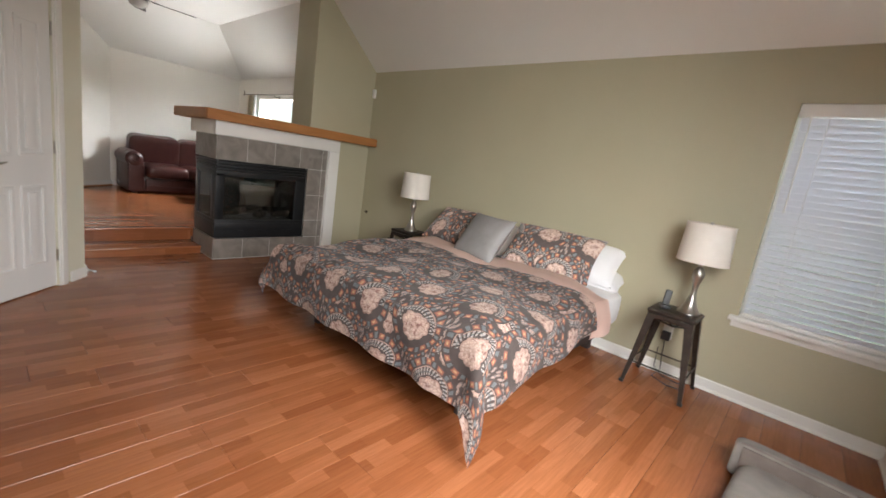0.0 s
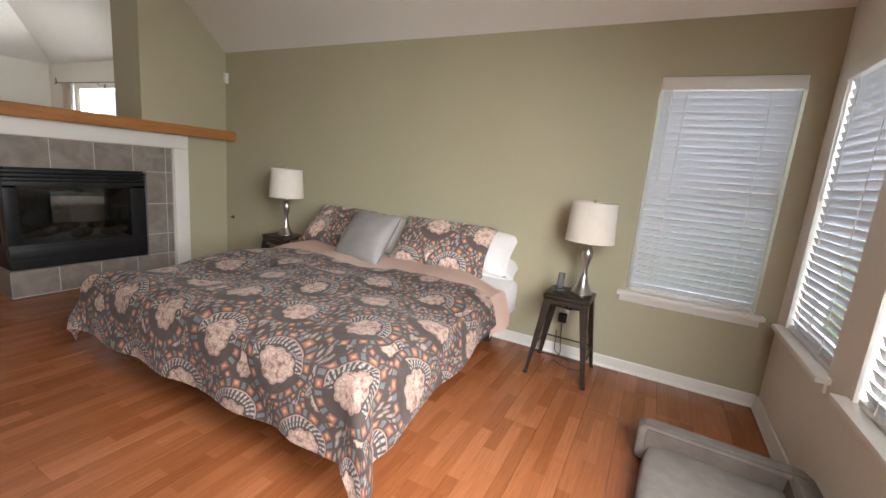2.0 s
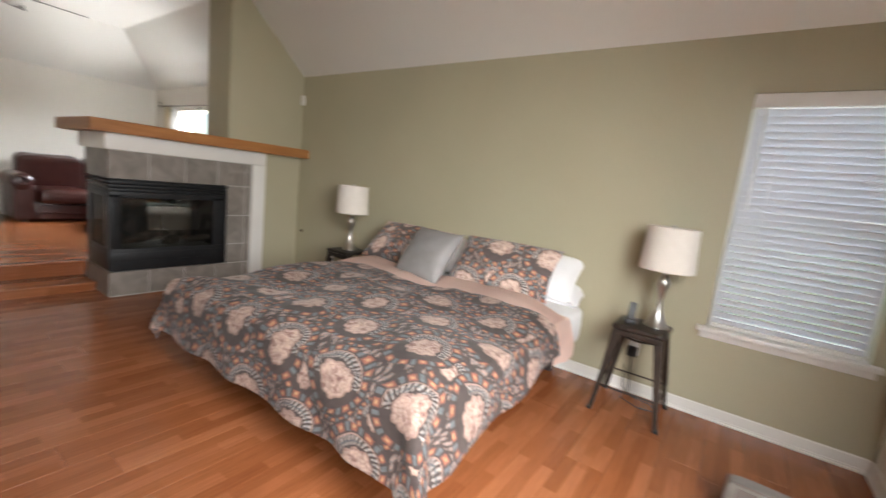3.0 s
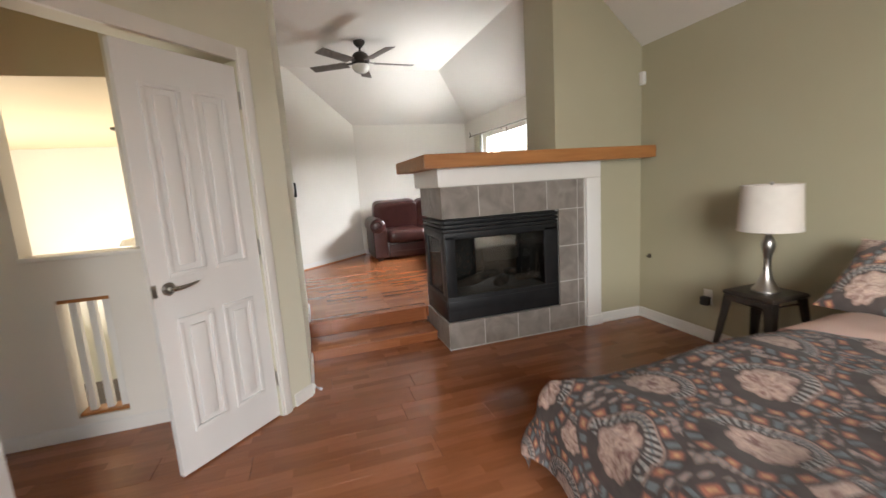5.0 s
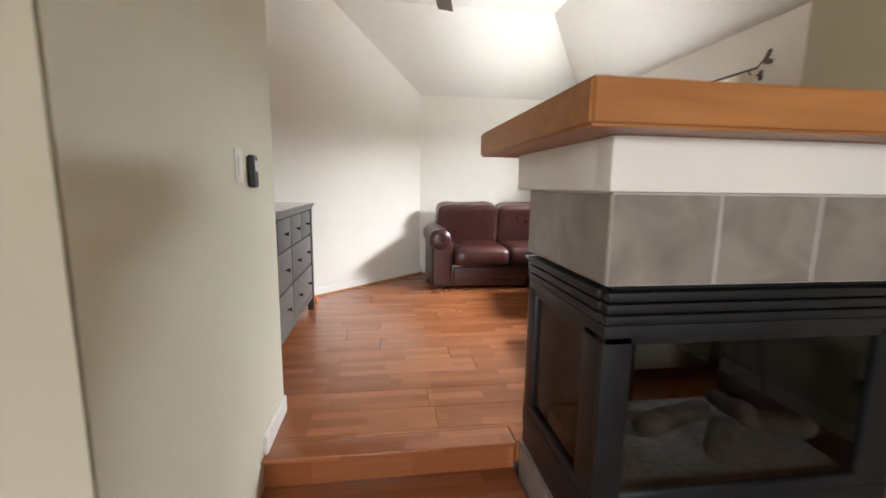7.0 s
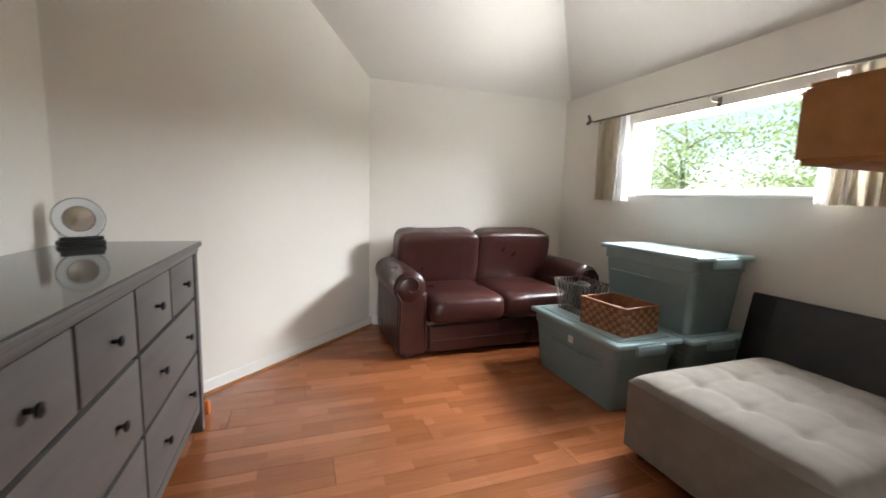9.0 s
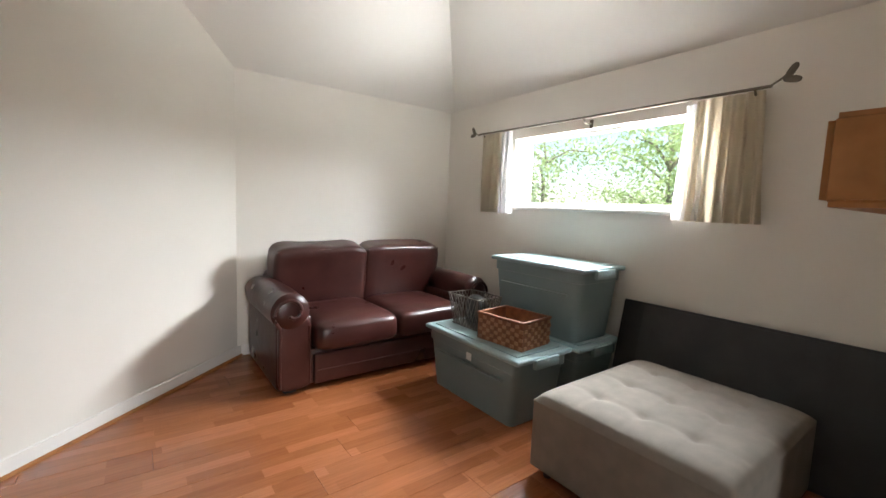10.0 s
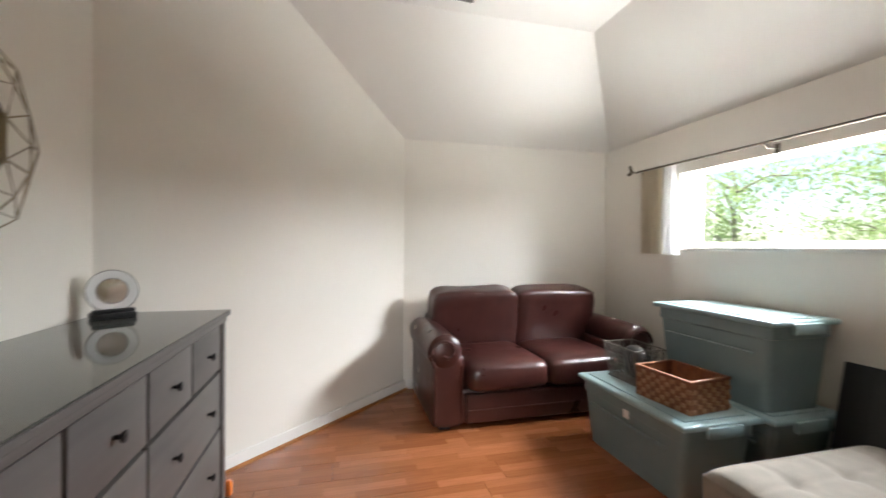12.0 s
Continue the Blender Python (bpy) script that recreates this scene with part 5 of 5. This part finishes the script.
# round plate on black stand
pl = thing("decor_plate", -6.85, 0.575, LAND + DH + 0.001, -58, "round white plate with mirrored silver centre on a black stand", "plate")
part("stand", box(-0.075, 0.075, -0.03, 0.05, 0, 0.022, 0.006), BLACKPL, pl)
part("stand_rail", box(-0.07, 0.07, 0.018, 0.045, 0.022, 0.038, 0.006), BLACKPL, pl)
PM = pose(0, 0.0, 0.108, -78) @ Matrix.Scale(0.92, 4)
part("rim", moved(lathe([(0.052, 0.004), (0.09, 0.010), (0.094, 0.006), (0.088, 0.0), (0.05, -0.004)], 40), PM), PORCEL, pl)
part("edge_ring", moved(tube([(0.094 * math.cos(k * math.pi / 20), 0.094 * math.sin(k * math.pi / 20), 0.006) for k in range(40)], 0.0022, 6, closed=True), PM), WIRE, pl, "thin grey edge ring")
part("inner_ring", moved(tube([(0.056 * math.cos(k * math.pi / 20), 0.056 * math.sin(k * math.pi / 20), 0.006) for k in range(40)], 0.002, 6, closed=True), PM), WIRE, pl)
part("centre", moved(lathe([(0, 0.002), (0.035, 0.003), (0.054, 0.006), (0.054, -0.003), (0, -0.003)], 36), PM), SILVER, pl, "mirrored silver centre")

# geometric wire mirror
mi = thing("wall_mirror", -6.20, 0.452, 1.765, 0, "octagonal wall mirror in a geometric champagne wire frame", "mirror")
R0, R1, R2 = 0.15, 0.235, 0.325
oc = [(R0 * math.cos(math.pi / 8 + k * math.pi / 4), R0 * math.sin(math.pi / 8 + k * math.pi / 4)) for k in range(8)]
bm = bmesh.new()
bm.faces.new([bm.verts.new((x, 0.074, z)) for x, z in oc])
ex = bmesh.ops.extrude_face_region(bm, geom=bm.faces[:])
bmesh.ops.translate(bm, verts=[v for v in ex["geom"] if isinstance(v, bmesh.types.BMVert)], vec=(0, -0.006, 0))
part("mirror_glass", bm, MIRROR, mi, "silver mirror glass", smooth=False)
part("mirror_rim", tube([(x * 1.04, 0.086, z * 1.04) for x, z in oc], 0.005, 8, closed=True), BRASS, mi)
bx = bmesh.new()
r0 = [bx.verts.new((x, 0.072, z)) for x, z in oc]
r1 = [bx.verts.new((x * 1.04, 0.086, z * 1.04)) for x, z in oc]
r2 = [bx.verts.new((x * 1.06, 0.085, z * 1.06)) for x, z in oc]
r3 = [bx.verts.new((x * 1.02, 0.002, z * 1.02)) for x, z in oc]
for p0, p1 in ((r0, r1), (r1, r2), (r2, r3)):
    for k in range(8):
        bx.faces.new((p0[k], p0[(k + 1) % 8], p1[(k + 1) % 8], p1[k]))
part("mirror_box", bx, BRASS, mi, "deep brass-brown bezel", smooth=False)
for k in range(8):
    a0 = math.pi / 8 + k * math.pi / 4
    am = a0 + math.pi / 8
    P = lambda r, a, y: (r * math.cos(a), y, r * math.sin(a))  # noqa: E731
    wires = tube([P(R0 * 1.06, a0, 0.085), P(R1, a0, 0.10), P(R2 * 0.93, a0, 0.06)], 0.003, 5)
    wires = tube([P(R0 * 1.06, a0, 0.085), P(R1, am, 0.095), P(R0 * 1.06, a0 + math.pi / 4, 0.085)], 0.003, 5, bm=wires)
    wires = tube([P(R1, a0, 0.10), P(R1, am, 0.095), P(R1, a0 + math.pi / 4, 0.10)], 0.003, 5, bm=wires)
    wires = tube([P(R1, a0, 0.10), P(R2, am, 0.06), P(R1, a0 + math.pi / 4, 0.10)], 0.003, 5, bm=wires)
    wires = tube([P(R2 * 0.93, a0, 0.06), P(R2, am, 0.06), P(R2 * 0.93, a0 + math.pi / 4, 0.06)], 0.003, 5, bm=wires)
    wires = tube([P(R1, am, 0.095), P(R2, am, 0.06)], 0.003, 5, bm=wires)
    part("wire_facet", wires, BRASS, mi)

og = thing("orange_toy", -7.10, 0.955, LAND, 0, "small bright orange plastic item beside the dresser leg", "toy")
part("body", moved(puff(0.03, 0.035, 0.08, 0.6, 0.7, 18, 12), pose(0, 0, 0.04)), ORANGE, og)

# ---- curtains ----
rod = thing("curtain_rod", 0, 3.93, 2.085, 0, "thin bronze curtain rod with leaf finials on brackets", "curtain rod")
part("pole", tube([(-7.86, 0, 0.012), (-6.8, 0, 0.0), (-5.72, 0, -0.005)], 0.008, 10), BRONZE, rod)
for x in (-7.80, -6.78, -5.79):
    part("bracket", tube([(x, 0.1, -0.03), (x, 0.02, -0.03), (x, 0, -0.006)], 0.006), BRONZE, rod)
    part("bracket_plate", box(x - 0.012, x + 0.012, 0.088, 0.099, -0.06, 0.0, 0.003), BRONZE, rod)
for s, x in ((-1, -7.86), (1, -5.72)):
    fin = tube([(x, 0, 0), (x + s * 0.04, -0.01, 0.02), (x + s * 0.07, -0.01, 0.045)], 0.005, 8)
    for ang, dx, dz in ((60, 0.055, 0.04), (-12, 0.06, 0.0)):
        lf = puff(0.075, 0.010, 0.034, 0.8, 1.0, 20, 10)
        lf = moved(lf, Matrix.Translation((x + s * (dx + 0.02), -0.01, dz + 0.01)) @ pose(0, 0, 0, 0, -s * ang if s > 0 else ang, 0))
        fin = join(fin, lf)
    part("leaf_finial", fin, BRONZE, rod, "bronze twig finial with two leaves")


def curtain(name, x0, x1, z0, z1, y, mat, folds, label, flare=0.0):
    bm = bmesh.new()
    n, m = 90, 16
    rows = []
    for j in range(m + 1):
        f = j / m
        row = []
        for i in range(n + 1):
            u = i / n
            x = x0 + (x1 - x0) * u + flare * f * (u - 0.5)
            a = 0.010 + 0.016 * f
            row.append(bm.verts.new((x + 0.004 * noise.noise(Vector((u * 9, f * 2, 1))), y + a * math.sin(2 * math.pi * folds * u + 0.5 * f + 2 * noise.noise(Vector((u * 4, f, 0)))), z1 + (z0 - z1) * f)))
        rows.append(row)
    for a, b2 in zip(rows, rows[1:]):
        for i in range(n):
            bm.faces.new((a[i], a[i + 1], b2[i + 1], b2[i]))
    bmesh.ops.solidify(bm, geom=bm.faces[:], thickness=0.002)
    return tagged(obj(name, bm, mat, True), label, "curtain", "window curtains")


curtain("curtain", -7.83, -7.60, 1.41, 2.088, 3.945, CURTL, 4, "short tan pleated curtain drawn to the window side")
curtain("curtain", -6.06, -5.745, 1.405, 2.07, 3.945, CURTL, 6, "short tan pleated curtain drawn to the window side", 0.07)
curtain("sheer_lining", -7.595, -7.47, 1.405, 2.085, 3.95, SHEERC, 2, "white sheer lining hanging beside the tan curtain", 0.06)
curtain("sheer_lining", -6.12, -6.03, 1.41, 2.06, 3.962, SHEERC, 2, "white sheer lining hanging beside the tan curtain", 0.08)

# ---- ceiling fan ----
fan = thing("ceiling_fan", -6.42, 1.97, CEIL - 0.001, 0, "five-blade ceiling fan with frosted light bowl, dark blades", "ceiling fan")
part("canopy", lathe([(0, 0), (0.068, 0), (0.066, -0.03), (0.03, -0.07), (0, -0.07)]), IRON, fan)
part("downrod", tube([(0, 0, -0.06), (0, 0, -0.16)], 0.012), IRON, fan)
part("motor", lathe([(0, -0.12), (0.05, -0.125), (0.085, -0.15), (0.105, -0.19), (0.105, -0.24), (0.08, -0.265), (0, -0.27)], 36), IRON, fan)
part("light_bowl", lathe([(0.085, -0.268), (0.105, -0.272), (0.11, -0.29), (0.09, -0.33), (0.05, -0.355), (0, -0.362)], 36), FROST, fan, "frosted glass bowl, unlit")
for k in range(5):
    a = 22 + 72 * k
    m = pose(0, 0, -0.245, 0, 0, a) @ pose(0, 0, 0, 11)
    bl = part("blade", moved(box(0.17, 0.64, -0.066, 0.066, -0.004, 0.004, 0.003), m), FANB, fan, "dark grey-brown wooden blade")
    part("blade_iron", moved(box(0.08, 0.22, -0.022, 0.022, 0.003, 0.010, 0.003), m), IRON, bl)


# ---- trees outside ----
def tree(x, y, h, seed, spread):
    rnd = random.Random(seed)
    t = thing("tree", x, y, -3.2, rnd.uniform(0, 360), "leafy green deciduous tree outside the house", "tree", "trees outside")
    pts = [Vector((0.25 * noise.noise(Vector((k * 0.4, seed, 0))), 0.25 * noise.noise(Vector((k * 0.4, 0, seed))), h * k / 8)) for k in range(9)]
    bm = tube(pts, [0.13 * (1 - 0.1 * k) for k in range(9)], 10)
    tips = []
    for k in range(11):
        p = pts[3 + k % 5]
        a, up = rnd.uniform(0, 6.28), rnd.uniform(0.15, 0.7)
        e = p + Vector((math.cos(a), math.sin(a), up)) * spread * rnd.uniform(0.5, 1)
        mid = p.lerp(e, 0.5) + Vector((0, 0, 0.2))
        bm = tube([p, mid, e], [0.045, 0.028, 0.01], 7, bm=bm)
        tips += [mid, e, mid.lerp(e, 0.5)]
    part("trunk", bm, BARK, t)
    tips += pts[5:]
    V, F = [], []
    for _ in range(7000):
        c = rnd.choice(tips) + Vector((rnd.gauss(0, 0.42), rnd.gauss(0, 0.42), rnd.gauss(0, 0.32)))
        q = Euler((rnd.uniform(-1, 1), rnd.uniform(-1, 1), rnd.uniform(0, 6.28))).to_matrix()
        s = rnd.uniform(0.04, 0.085)
        k = len(V)
        V += [c + q @ Vector(o) * s for o in ((-1, 0, 0), (0, -0.5, 0.1), (1, 0, 0), (0, 0.5, 0.1))]
        F.append((k, k + 1, k + 2, k + 3))
    me = bpy.data.meshes.new("crown")
    me.from_pydata(V, [], F)
    me.materials.append(LEAF)
    cr = new("crown", me)
    cr.parent = t
    cr["kind"] = "stuff"


for n, (x, y, h, sp) in enumerate(((-9.5, 11.0, 6.5, 1.9), (-7.2, 13.5, 7.2, 2.1), (-4.6, 10.8, 6.6, 2.0), (-11.5, 15.0, 7.5, 2.4), (-8.6, 17.5, 8.0, 2.6), (-13.5, 11.5, 7.0, 2.2), (-5.5, 19.0, 8.5, 2.7), (-19.0, -6.0, 5.5, 2.2))):
    tree(x, y, h, n + 3, sp)


# ---- floor boards ----
def boards(parent, x0, x1, y0, y1, z, width, length, inside):
    cache = {}
    x, r = x0, 0
    rnd = random.Random(11)
    while x < x1 - 0.01:
        w = min(width, x1 - x)
        y = y0 - rnd.uniform(0.05, 0.95) * length
        while y < y1:
            a, b2 = max(y, y0), min(y + length, y1)
            y += length
            if b2 - a < 0.03 or not inside((x + w / 2), (a + b2) / 2, w, b2 - a):
                continue
            key = (round(w, 3), round(b2 - a, 2))
            if key not in cache:
                L = b2 - a
                g = 0.0006
                bm = bmesh.new()
                lo = [bm.verts.new(p) for p in ((g, g, -0.01), (w - g, g, -0.01), (w - g, L - g, -0.01), (g, L - g, -0.01))]
                md = [bm.verts.new((v.co.x, v.co.y, -0.001)) for v in lo]
                c = 0.0008
                hi = [bm.verts.new(p) for p in ((g + c, g + c, 0), (w - g - c, g + c, 0), (w - g - c, L - g - c, 0), (g + c, L - g - c, 0))]
                for s, t in ((lo, md), (md, hi)):
                    for k in range(4):
                        bm.faces.new((s[k], s[(k + 1) % 4], t[(k + 1) % 4], t[k]))
                bm.faces.new(hi)
                me = bpy.data.meshes.new("floor_board")
                bm.to_mesh(me)
                bm.free()
                me.materials.append(FLOOR)
                cache[key] = me
            o = new("floor_board", cache[key])
            o.location = (x, a, z)
            o.parent = parent
        x += width
        r += 1


def in_bedroom(x, y, w, h):
    if x < -4.0 and y < 1.10 and (y + h / 2) < 1.15:
        return False
    return True


boards(subfloor, -4.57, EAST, -1.5, NB, 0.0, 0.192, 1.29, in_bedroom)
boards(landing, WEST - 0.02, -4.978, 0.44, NS, LAND, 0.192, 1.29, lambda x, y, w, h: y + h / 2 > 0.40 - (x + w / 2 + 6.96) * 1.0676)

# ---- hearth and surround tiles ----
tiles = {}


def tile(y0, y1, z0, z1, end=False):
    g = 0.006
    w, h = y1 - y0 - g, z1 - z0 - g
    key = (round(w, 3), round(h, 3))
    if key not in tiles:
        bm = box(-0.013, 0, -w / 2, w / 2, -h / 2, h / 2, 0.0022, 1)
        me = bpy.data.meshes.new("tile")
        bmesh.ops.recalc_face_normals(bm, faces=bm.faces)
        bm.to_mesh(me)
        bm.free()
        me.materials.append(TILE)
        tiles[key] = me
    o = new("tile", tiles[key])
    o.parent = fp
    yc, zc = (y0 + y1) / 2, (z0 + z1) / 2
    o.matrix_basis = pose(-yc, Y0, zc, 0, 0, -90) if end else pose(X1, yc, zc)


ys = (Y0, 2.48, 2.785, 3.09, 3.385, TY)
for a, b2 in zip(ys, ys[1:]):
    tile(a, b2, 1.06, 1.305)
    tile(a, b2, 0.004, 0.226)
for z0, z1 in ((0.226, 0.435), (0.435, 0.745), (0.745, 1.06)):
    tile(3.196, 3.385, z0, z1)
    tile(3.385, TY, z0, z1)
for a, b2 in ((4.262, 4.56), (4.56, 4.862)):
    tile(a, b2, 1.06, 1.305, True)
    tile(a, b2, 0.004, 0.226, True)
